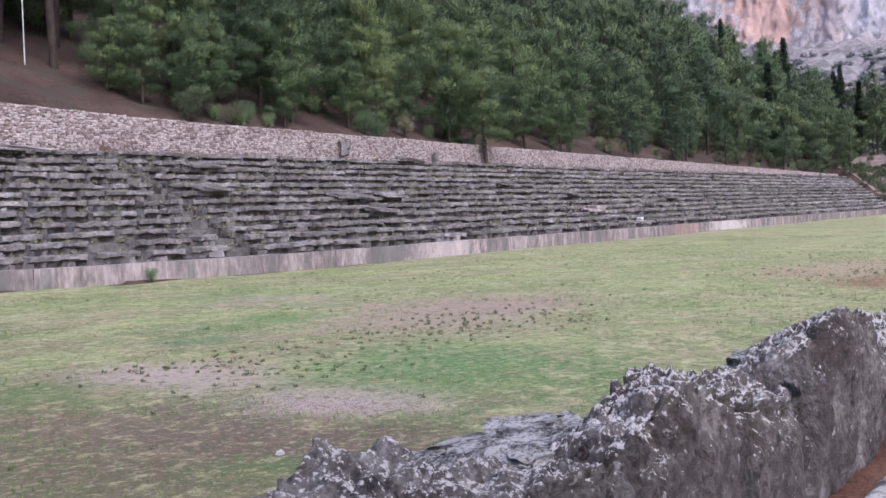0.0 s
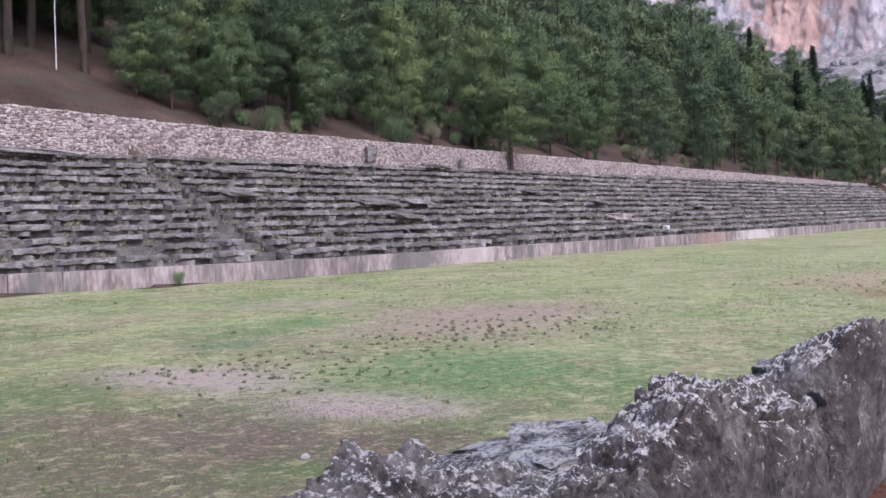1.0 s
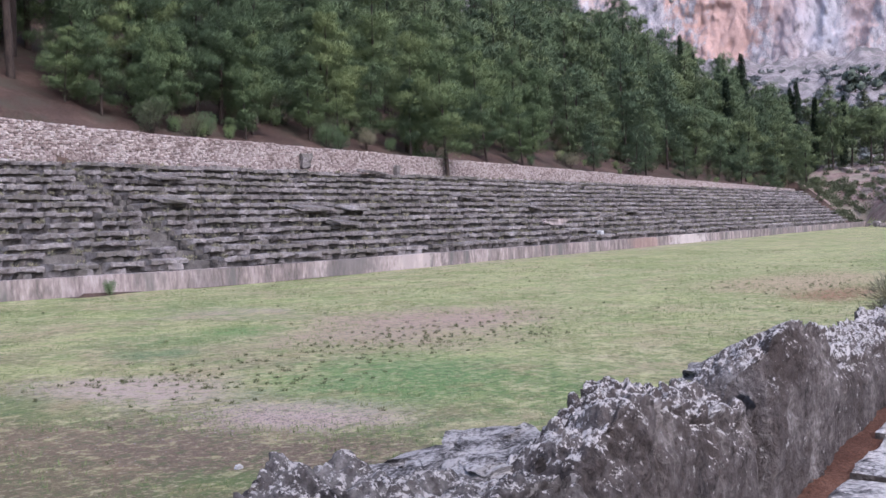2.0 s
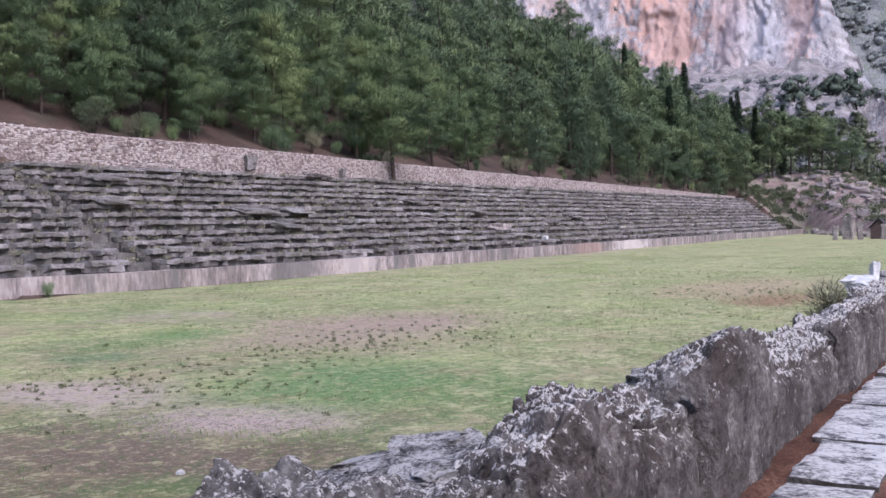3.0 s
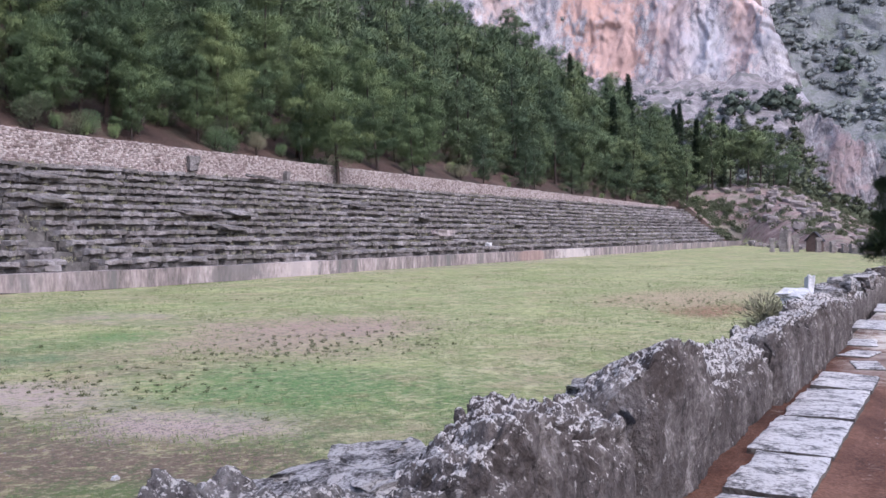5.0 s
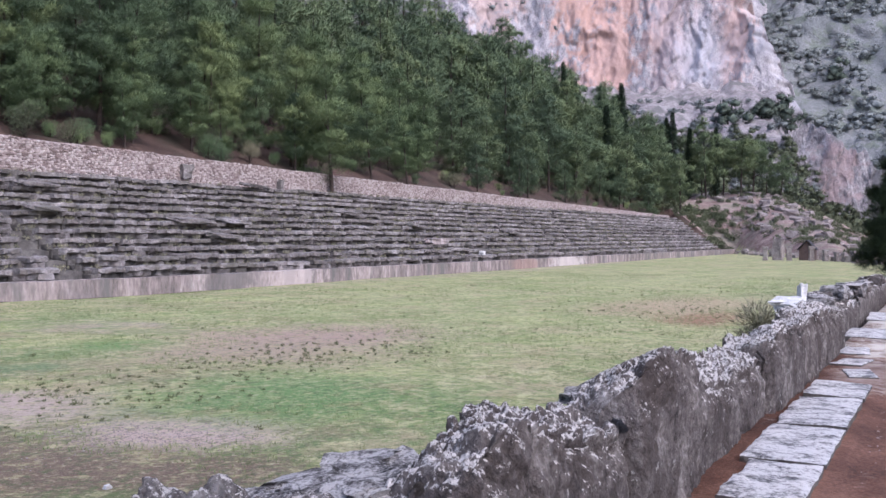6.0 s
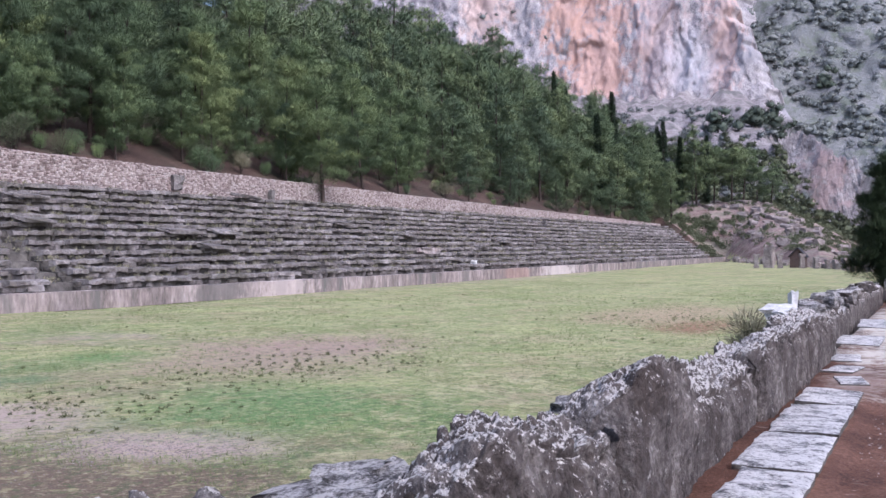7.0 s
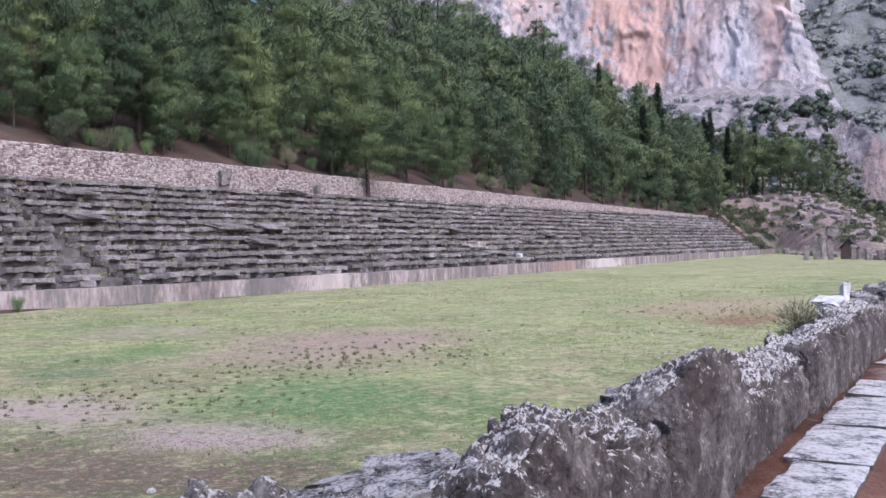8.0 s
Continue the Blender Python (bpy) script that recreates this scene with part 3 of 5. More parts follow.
parapet_block(10, 17.1, 20.5, 1.75, 2.35, (1.12, 1.08, 1.0), (1.18, 1.12, 1.05), 0.07)
parapet_block(11, 20.5, 25.0, 1.8, 2.4, (0.98, 0.9, 0.95), (1.0, 0.96, 1.02), 0.08)
parapet_block(12, 25.0, 30.5, 1.85, 2.45, (0.95, 0.9, 1.0), (1.02, 0.98, 1.05), 0.1)
parapet_block(13, 30.5, 38.0, 1.9, 2.5, (0.9, 0.8, 0.85), (0.95, 0.85, 0.9), 0.12)
parapet_block(14, 38.0, 58.0, 2.0, 2.6, (0.7, 0.75, 0.6), (0.75, 0.7, 0.6), 0.2)

# walkway slabs
walkway = tagged(new("slab_walkway"), "row of wet pale stone slabs laid end to end", "paving", kind="structure")
walkway.location = (5, 1.15, 0.5)
edges = (3.6, 5.1, 6.55, 7.85, 9.42, 11.25, 12.5)
SLABS = [(a, b - 0.075, 0.82, 1.33 if b < 9 else 1.42, 0) for a, b in zip(edges, edges[1:])] + [(13.5, 14.3, 0.9, 1.25, 12), (14.8, 15.6, 1.05, 1.45, -8), (16.2, 17.2, 1.15, 1.6, 5), (18.9, 20.9, 1.0, 1.75, 0), (23.0, 25.5, 0.9, 1.7, 2)]
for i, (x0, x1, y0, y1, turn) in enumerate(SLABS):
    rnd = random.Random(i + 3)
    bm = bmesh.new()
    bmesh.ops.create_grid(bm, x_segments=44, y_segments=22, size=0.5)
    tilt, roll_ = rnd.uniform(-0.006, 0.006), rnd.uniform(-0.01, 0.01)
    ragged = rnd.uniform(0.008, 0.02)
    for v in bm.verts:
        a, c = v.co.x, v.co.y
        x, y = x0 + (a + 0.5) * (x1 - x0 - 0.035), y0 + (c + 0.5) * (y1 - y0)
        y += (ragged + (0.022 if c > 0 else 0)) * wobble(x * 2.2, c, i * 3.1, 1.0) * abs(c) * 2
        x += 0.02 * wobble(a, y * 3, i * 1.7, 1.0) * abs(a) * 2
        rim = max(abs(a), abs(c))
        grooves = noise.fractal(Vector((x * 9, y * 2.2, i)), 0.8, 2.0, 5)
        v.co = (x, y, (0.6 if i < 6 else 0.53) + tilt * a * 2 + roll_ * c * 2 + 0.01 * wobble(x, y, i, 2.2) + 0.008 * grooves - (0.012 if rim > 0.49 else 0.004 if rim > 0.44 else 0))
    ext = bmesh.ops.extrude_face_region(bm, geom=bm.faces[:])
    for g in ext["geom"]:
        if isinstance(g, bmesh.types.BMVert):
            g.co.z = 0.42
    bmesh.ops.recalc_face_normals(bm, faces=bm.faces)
    # slab sides get a dark colour that paints in the shade of the joints
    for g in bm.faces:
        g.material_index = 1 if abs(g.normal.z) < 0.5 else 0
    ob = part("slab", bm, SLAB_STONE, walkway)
    ob.data.materials.append(BANK_AND_JOINT_SHADE)
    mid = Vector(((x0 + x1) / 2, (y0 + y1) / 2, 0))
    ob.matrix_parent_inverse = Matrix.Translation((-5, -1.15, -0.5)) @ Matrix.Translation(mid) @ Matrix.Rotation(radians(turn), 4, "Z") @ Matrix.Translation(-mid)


# ---- trees ----
def tube(path, radii, sides=7):
    v, f = [], []
    for j, (p, r) in enumerate(zip(path, radii)):
        for s in range(sides):
            a = 2 * math.pi * s / sides
            v.append((p[0] + r * math.cos(a), p[1] + r * math.sin(a), p[2]))
        if j:
            for s in range(sides):
                q = (s + 1) % sides
                f.append(((j - 1) * sides + s, (j - 1) * sides + q, j * sides + q, j * sides + s))
    return v, f


def tufts(centres, sizes, count, length, width, nprng, flat=0.6):
    """Needle bundles: narrow triangles that spread from the middle of each clump."""
    n = len(centres)
    c = np.repeat(np.asarray(centres), count, 0)
    s = np.repeat(np.asarray(sizes), count)[:, None]
    d = nprng.normal(size=(n * count, 3))
    d /= np.linalg.norm(d, axis=1)[:, None] + 1e-9
    base = c + d * s * (nprng.random((n * count, 1)) ** 0.3) * np.array([1, 1, flat])
    way = d + nprng.normal(size=d.shape) * 0.35 + np.array([0, 0, 0.45])
    way /= np.linalg.norm(way, axis=1)[:, None] + 1e-9
    side = np.cross(way, nprng.normal(size=d.shape))
    side /= np.linalg.norm(side, axis=1)[:, None] + 1e-9
    ln = length * nprng.uniform(0.6, 1.3, (n * count, 1))
    v = np.stack([base - side * width, base + side * width, base + way * ln], 1).reshape(-1, 3)
    return v, np.arange(len(v)).reshape(-1, 3)


def sprays(centres, sizes, per, needles, length, width, nprng, flat=0.6, lump_out=0.0):
    """Feathery sprays of needles over the outside of each lobe of a crown, with normals that follow the lobe."""
    n = len(centres) * per
    c, s = np.repeat(np.asarray(centres), per, 0), np.repeat(np.asarray(sizes), per)[:, None]
    d = nprng.normal(size=(n, 3)) + np.array([0, 0, 0.35])
    d /= np.linalg.norm(d, axis=1)[:, None] + 1e-9
    base = c + d * s * nprng.uniform(0.5, 1.08, (n, 1)) * np.array([1, 1, flat])
    base, d = np.repeat(base, needles, 0), np.repeat(d, needles, 0)
    base = base + nprng.normal(size=base.shape) * 0.05
    way = d + nprng.normal(size=d.shape) * 0.4 + np.array([0, 0, 0.5])
    way /= np.linalg.norm(way, axis=1)[:, None] + 1e-9
    side = np.cross(way, nprng.normal(size=d.shape))
    side /= np.linalg.norm(side, axis=1)[:, None] + 1e-9
    ln = length * nprng.uniform(0.6, 1.3, (len(d), 1))
    v = np.stack([base - side * width, base + side * width, base + way * ln], 1).reshape(-1, 3)
    out = base - np.mean(np.asarray(centres), 0)
    out /= np.linalg.norm(out, axis=1)[:, None] + 1e-9
    nor = d * 0.6 + out * lump_out + np.array([0, 0, 0.35]) + nprng.normal(size=d.shape) * 0.25
    nor /= np.linalg.norm(nor, axis=1)[:, None] + 1e-9
    return v, np.arange(len(v)).reshape(-1, 3), np.repeat(nor, 3, 0)


def puffs(centres, sizes, nprng, flat=0.5, fine=True, fill=0.74):
    """The needle-packed hearts of the clumps: lumpy, flattened, each knocked out of round."""
    bm = bmesh.new()
    bmesh.ops.create_icosphere(bm, subdivisions=2 if fine else 1, radius=1.0)
    bm.verts.index_update()
    base = np.array([v.co for v in bm.verts])
    tri = np.array([[v.index for v in f.verts] for f in bm.faces])
    bm.free()
    n = len(centres)
    lump = nprng.uniform(0.6, 1.2, (n, len(base), 1))
    v = base[None] * lump * np.asarray(sizes)[:, None, None] * np.array([1, 1, flat]) * fill + np.asarray(centres)[:, None, :]
    f = tri[None] + len(base) * np.arange(n)[:, None, None]
    nor = base[None] + np.array([0, 0, 0.3]) + nprng.normal(size=(n, len(base), 3)) * 0.4
    nor /= np.linalg.norm(nor, axis=2)[:, :, None]
    return v.reshape(-1, 3), f.reshape(-1, 3), nor.reshape(-1, 3)


def leafy(name, *pieces):
    """One foliage mesh out of pieces of corners, triangles and normals."""
    v, f, nor, at = [], [], [], 0
    for pv, pf, pn in pieces:
        v.append(pv)
        f.append(pf + at)
        nor.append(pn)
        at += len(pv)
    me = mesh_arrays(name, np.concatenate(v), np.concatenate(f), True)
    me.normals_split_custom_set_from_vertices(np.concatenate(nor).tolist())
    return me


def pine(seed, h, spread, bare=0.22, near=True, leaf=NEEDLES, crowd=1.0, lobe_size=1.0, dome=False):
    """A pine: bent tapered trunk, limbs, and a crown of flat needle clumps set along the limbs; a dome pine spreads at the top."""
    rnd, nprng = random.Random(seed), np.random.default_rng(seed)
    tree = tagged(new("pine_tree"), "dark green pine tree with bare brown lower trunk", "tree", "pines on the hillside")
    bend = [rnd.uniform(-0.4, 0.4) for _ in range(4)]

    def axis(u):
        return (bend[0] * math.sin(2.4 * u) + bend[2] * u * u, bend[1] * math.sin(2.1 * u + 0.4) - bend[1] * 0.39 + bend[3] * u * u, h * u)

    path = [axis(j / 9) for j in range(10)]
    tv, tf = tube([(path[0][0], path[0][1], -0.6)] + path[1:], [0.03 * h * (1 - 0.9 * j / 9) * 0.6 for j in range(10)], 8)
    link_mesh("trunk", mesh_arrays("trunk", tv, tf, True), BARK, tree)
    centres, sizes, lv, lf = [], [], [], []
    limbs = int((8 + h * 1.0) * crowd)
    lean = [rnd.uniform(0.7, 1.25) for _ in range(8)]
    for i in range(limbs):
        u = bare + (0.985 - bare) * ((i + rnd.random()) / limbs) ** (0.75 if dome else 1.05)
        w = (u - bare) / (1 - bare)
        ang = i * 2.4 + rnd.uniform(-0.5, 0.5)
        swell = (0.45 + 0.75 * w) * (1 - w ** 5) if dome else (0.6 + 0.55 * min(1, w * 4)) * (1 - w) ** 0.8
        reach = 0.92 * spread * swell * rnd.uniform(0.6, 1.15) * lean[int(ang / 0.7854) % 8] + 0.25
        p = axis(u)
        rise = rnd.uniform(-0.15, 0.25) + 0.4 * w
        tip = (p[0] + reach * math.cos(ang), p[1] + reach * math.sin(ang), p[2] + reach * rise)
        mid = tuple((a + b) / 2 + rnd.uniform(-0.1, 0.1) for a, b in zip(p, tip))
        v, f = tube([p, mid, tip], [0.05, 0.032, 0.01], 4)
        base = len(lv)
        lv += v
        lf += [tuple(base + q for q in face) for face in f]
        for at in ((1.0, 0.72, 0.42) if reach > 2.0 else (0.95, 0.5) if reach > 1.0 else (0.8,)):
            r_lobe = rnd.uniform(0.75, 1.45) * (1 - 0.4 * w) * lobe_size
            centres.append([p[a] + (tip[a] - p[a]) * at + rnd.gauss(0, 0.2) * lobe_size for a in range(3)])
            sizes.append(r_lobe)
            if rnd.random() < 0.55:
                ang2 = rnd.uniform(0, 6.28)
                centres.append([centres[-1][0] + r_lobe * 0.85 * math.cos(ang2), centres[-1][1] + r_lobe * 0.85 * math.sin(ang2), centres[-1][2] + rnd.uniform(-0.15, 0.25) * r_lobe])
                sizes.append(r_lobe * rnd.uniform(0.45, 0.8))
    tagged(link_mesh("branchwork", mesh_arrays("branchwork", lv, lf), BARK, tree), kind="stuff")
    crown = leafy("crown", sprays(centres, sizes, 130 if near else 50, 5 if near else 4, 0.36 if near else 0.42, 0.0105 if near else 0.024, nprng, 0.72, 0.6))
    link_mesh("crown", crown, leaf, tree)
    return tree


def cypress(seed, h, r):
    nprng = np.random.default_rng(seed)
    tree = tagged(new("cypress_tree"), "tall narrow dark green cypress", "tree", "cypresses on the hillside")
    tv, tf = tube([(0, 0, -0.5), (0, 0, h * 0.9)], [0.14, 0.03], 7)
    link_mesh("trunk", mesh_arrays("trunk", tv, tf, True), BARK, tree)
    u = nprng.random(int(h * 22))
    rad = r * np.minimum(1, u * 6 + 0.3) * (1 - u) ** 0.6 * nprng.uniform(0.4, 1.0, len(u))
    a = nprng.uniform(0, 6.28, len(u))
    c = np.stack([rad * np.cos(a), rad * np.sin(a), 0.3 + u * (h - 0.4)], 1)
    rad_n = np.stack([np.cos(a), np.sin(a), np.full(len(u), 0.35)], 1)
    v, f = tufts(c, np.full(len(u), 0.24), 30, 0.26, 0.04, nprng, 1.6)
    link_mesh("crown", leafy("crown", (v, f, np.repeat(rad_n, 90, 0) + nprng.normal(size=v.shape) * 0.25)), CYPRESS, tree)
    return tree


PINES = [pine(20 + i, h, s, b) for i, (h, s, b) in enumerate(((11, 3.7, 0.13), (12, 3.5, 0.2), (9.5, 3.7, 0.1), (12.5, 4.0, 0.18), (10.5, 3.3, 0.15), (8, 3.1, 0.06)))]
TALL_PINES = [pine(60 + i, h, s, b) for i, (h, s, b) in enumerate(((13.5, 3.0, 0.42), (12.5, 2.8, 0.38)))]
FAR_PINES = [pine(40 + i, h, s, b, False, FAR_NEEDLES) for i, (h, s, b) in enumerate(((12, 3.6, 0.12), (11, 3.2, 0.18), (13, 4.0, 0.1), (11.5, 3.4, 0.22)))]
DOME_PINES = [pine(80 + i, h, s, b, False, FAR_NEEDLES, 1.0, 1.0, True) for i, (h, s, b) in enumerate(((10, 3.6, 0.38), (11, 3.2, 0.42)))]
rng = random.Random(11)
used = set()


def plant(kinds, x, y, scale=1.0, z=None):
    src = rng.choice(kinds)
    z = ground_z(x, y) if z is None else z
    if src in PINES or src in FAR_PINES:
        scale *= 0.78
    tall = rng.uniform(0.92, 1.1)
    m = pose(x, y, z, rng.uniform(-3, 3), rng.uniform(-3, 3), rng.uniform(0, 360)) @ Matrix.Diagonal((scale, scale, scale * tall, 1))
    if src.name in used:
        own = src.matrix_basis.to_scale()
        return copy_thing(src, m @ Matrix.Diagonal((1 / own.x, 1 / own.y, 1 / own.z, 1)))
    used.add(src.name)
    src.matrix_basis = m
    return src


for depth, spacing, size in ((0.6, 5.5, 0.5), (2.6, 5.5, 0.74), (5.5, 5.2, 0.98), (9, 5.6, 1.05), (13, 5.8, 1.1), (20, 6.2, 1.2), (28, 6.5, 1.3), (38, 8.0, 1.4)):
    x = (33.0 if depth < 14 else 20.0) + rng.uniform(0, 3) + depth * 0.25
    while x < 158 + depth * 0.6:
        plant(PINES if depth < 8 and x < 80 else FAR_PINES, x + rng.uniform(-1.2, 1.2), BACK_Y + bow(x) + 1.2 + depth + rng.uniform(-1.2, 1.8), size * rng.uniform(0.8, 1.18) * (1.22 if x > 98 else 1.0))
        x += spacing * rng.uniform(0.75, 1.3)

# the pines farthest left, out of view, are added to shade the bank
for x, y in ((27.3, 44.6), (30.4, 43.2), (29, 48), (25, 46.5), (33.2, 47), (26, 52), (31, 53), (22, 48), (35, 56), (28, 58), (23, 57), (32, 50), (24, 52), (36, 52), (28, 53), (20, 54), (33, 59), (38, 58), (20, 41.5), (17, 44), (22.5, 44), (14, 47), (18, 49), (12, 42), (24, 49), (27, 49.5), (29.5, 46.2), (15, 53)):
    plant(TALL_PINES, x, y, rng.uniform(0.9, 1.1))
for x, y, sc in ((31.5, 40.8, 0.5), (33.6, 42.5, 0.75), (36.0, 40.2, 0.8), (24.5, 43.5, 0.45), (34.5, 50, 1.0), (34, 53, 0.9), (37, 55, 1.0), (32.5, 55.5, 1.0), (39, 57, 1.0), (35.5, 60, 1.1), (41, 60, 1.1), (30, 57, 1.0), (35.5, 38.2, 0.5), (38.5, 39.5, 0.75), (41, 38.0, 0.6), (43.5, 40, 0.9), (32.5, 39.5, 0.45), (46, 38.3, 0.55), (49, 39.5, 0.8), (52, 38.5, 0.6)):
    plant(PINES, x, y, sc)

# the pine that grows in front of the retaining wall
plant([PINES[3]], 56.0, BACK_Y + 0.05, 0.9, 4.6)

CYPS = [cypress(5, 14, 0.7), cypress(6, 12, 0.85), cypress(8, 14, 1.7)]
for k, x, y, sc in ((0, 143, 50, 1.0), (1, 129, 40, 1.0), (2, 149, 44, 1.0), (2, 161, 40, 0.9), (1, 165, 38, 0.9)):
    plant([CYPS[k]], x, y, sc)

# the dark pine at the end of the parapet
DARK_NEEDLES = material("dark_pine_needles", [(0.3, (0.04, 0.065, 0.032)), (0.5, (0.075, 0.115, 0.05)), (0.7, (0.13, 0.18, 0.075))], 0.5, rough=0.8, bump=1.0, fine=20, island=0.12, depth=0.1)
plant([pine(71, 6.0, 1.5, 0.14, True, DARK_NEEDLES, 2.4, 0.45)], 40, 2.1, 0.88, 0.3)


def raise_tree(src, az, dist, foot, top, wide=1.0):
    """A copy of a tree at a bearing and distance from the viewpoint, between two angles of elevation."""
    x, y = dist * math.cos(radians(az)), dist * math.sin(radians(az))
    z0, z1 = 2.2 + dist * math.tan(radians(foot)), 2.2 + dist * math.tan(radians(top))
    own = src.matrix_basis.to_scale()
    z0 = max(ground_z(x, y) - 0.1, min(z0, ground_z(x, y)))
    tall = (z1 - z0) / max(v.co.z for c in src.children for v in c.data.vertices)
    m = pose(x, y, z0, rng.uniform(-2, 2), rng.uniform(-2, 2), rng.uniform(0, 360))
    if src.name in used:
        return copy_thing(src, m @ Matrix.Diagonal((tall * wide / own.x, tall * wide / own.y, tall / own.z, 1)))
    used.add(src.name)
    src.matrix_basis = m @ Matrix.Diagonal((tall * wide, tall * wide, tall, 1))
    return src


for kind_, az, dist, foot, top, wide in (
        (CYPS[2], 16.5, 150, 2.4, 8.3, 0.95), (CYPS[0], 17.6, 146, 2.3, 7.6, 0.9), (CYPS[0], 19.6, 150, 3.0, 9.5, 0.8),
        (CYPS[2], 13.8, 165, 2.6, 6.7, 0.9), (FAR_PINES[0], 15.4, 158, 2.4, 6.2, 1.0), (FAR_PINES[1], 14.6, 152, 2.2, 5.6, 1.0),
        (FAR_PINES[3], 12.1, 168, 2.6, 6.6, 0.8), (FAR_PINES[2], 13.0, 172, 2.6, 5.9, 0.9), (CYPS[1], 11.6, 170, 2.7, 5.9, 0.9),
        (DOME_PINES[0], 11.2, 172, 2.4, 5.3, 1.1), (DOME_PINES[1], 10.3, 170, 2.3, 5.3, 1.1), (DOME_PINES[0], 9.7, 173, 2.3, 5.2, 1.0),
        (DOME_PINES[1], 12.3, 170, 2.4, 4.9, 1.2), (FAR_PINES[1], 8.3, 172, 2.0, 4.5, 1.2), (DOME_PINES[0], 9.0, 176, 2.3, 4.2, 1.0),
        (FAR_PINES[0], 13.4, 150, 2.3, 4.6, 1.1), (FAR_PINES[2], 16.0, 146, 2.5, 5.4, 1.2)):
    raise_tree(kind_, az, dist, foot, top, wide)


# ---- cliff and scrub slope ----
def crag_relief(az, z, amp, grain=1.0):
    """Fractured rock: upright buttresses broken into tilted facets, with slanting cracks and ledges, in metres outward."""
    a = az * 7.5 * grain
    bend_ = noise.noise_vector(Vector((a * 0.07, z * 0.05, 4)))
    p = Vector((a + 5 * bend_.x + 0.25 * z, z + 6 * bend_.y, 1.5))
    broad = noise.fractal(Vector((a * 0.05 + z * 0.006, z * 0.018, 1)), 0.8, 2.1, 4)
    slabs = facet(Vector((p.x * 0.1, p.y * 0.05, 1.5)))
    blocks = facet(Vector((p.x * 0.3, p.y * 0.17, 3.5)))
    chips = facet(Vector((p.x * 0.8, p.y * 0.5, 5.5)))
    return amp * (0.9 * broad + 0.5 * slabs + 0.3 * blocks + 0.13 * chips)


def rock_sheet(name, azs, zs, radius, mat_, label):
    """A wall of rock seen from its foot: its distance from the viewpoint is given for each bearing and height."""
    vv = [(radius(a, z) * math.cos(radians(a)), radius(a, z) * math.sin(radians(a)), z) for a in azs for z in zs]
    na, nh = len(azs), len(zs)
    i2 = np.arange(na - 1)[:, None] * nh + np.arange(nh - 1)[None, :]
    return tagged(link_mesh(name, mesh_arrays(name, vv, np.stack([i2, i2 + nh, i2 + nh + 1, i2 + 1], -1).reshape(-1, 4), True), mat_), label, "mountain", kind="structure")


@functools.lru_cache(maxsize=None)
def cliff_radius(a, z):
    rim = 7.9 + (z - 60) * 0.051 + 0.5 * noise.fractal(Vector((z * 0.1, 5, 0)), 0.7, 2.0, 5)
    turn = max(0.0, rim - a)
    return 420 + 0.22 * (z - 40) + crag_relief(a, z, 4.2) + 14 * max(0.0, rim + 0.6 - a) + 70 * min(1.0, turn / 0.35)


@functools.lru_cache(maxsize=None)
def hill_radius(a, z):
    return 400 + z * 1.15 + 7 * noise.fractal(Vector((a * 0.5, z * 0.04, 2)), 0.8, 2.1, 6) + 1.5 * noise.fractal(Vector((a * 3, z * 0.3, 7)), 0.7, 2.0, 4)


rock_sheet("cliff", np.linspace(4.8, 36, 430), np.linspace(35, 215, 190), cliff_radius, CLIFF, "sheer grey limestone cliff with orange weathered bands")
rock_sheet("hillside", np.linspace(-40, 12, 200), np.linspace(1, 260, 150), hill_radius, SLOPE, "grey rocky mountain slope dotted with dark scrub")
vv = []
for a in np.linspace(2.2, 8.2, 130):
    top = max(9.0, 34 - 3.6 * abs(7.0 - a) + 2.5 * noise.fractal(Vector((a * 1.5, 0, 4)), 0.8, 2.0, 5))
    for j in range(61):
        z = 1 + (top - 1) * min(1.0, j / 48)
        r = 292 + 0.35 * z + crag_relief(a, z, 2.4, 0.7) + 3.0 * max(0, j - 48) ** 1.3
        vv.append((r * math.cos(radians(a)), r * math.sin(radians(a)), z + 0.2 * max(0, j - 48)))
i2 = np.arange(129)[:, None] * 61 + np.arange(60)[None, :]
tagged(link_mesh("rock_spur", mesh_arrays("rock_spur", vv, np.stack([i2, i2 + 61, i2 + 62, i2 + 1], -1).reshape(-1, 4), True), SPUR), "low streaked rock spur at the mountain's foot", "mountain", kind="structure")


def talus_z(r, a):
    u = (r - 200) / 225
    side = min(1.0, max(0.0, (a - 6.5) / 2.2))
    return 4 + 57 * u ** 1.05 * (0.45 + 0.55 * side * side * (3 - 2 * side)) + (0.4 + 3.2 * u) * noise.fractal(Vector((a * 0.9, r * 0.035, 2)), 0.7, 2.0, 6)


talus_r, talus_a = np.linspace(200, 436, 90), np.linspace(6.5, 40, 150)
vv = [(r * math.cos(radians(a)), r * math.sin(radians(a)), talus_z(r, a)) for a in talus_a for r in talus_r]
i2 = np.arange(149)[:, None] * 90 + np.arange(89)[None, :]
tagged(link_mesh("talus_slope", mesh_arrays("talus_slope", vv, np.stack([i2, i2 + 90, i2 + 91, i2 + 1], -1).reshape(-1, 4), True), HAZED_TALUS), "scrubby scree slope below the cliff", "mountain", kind="structure")


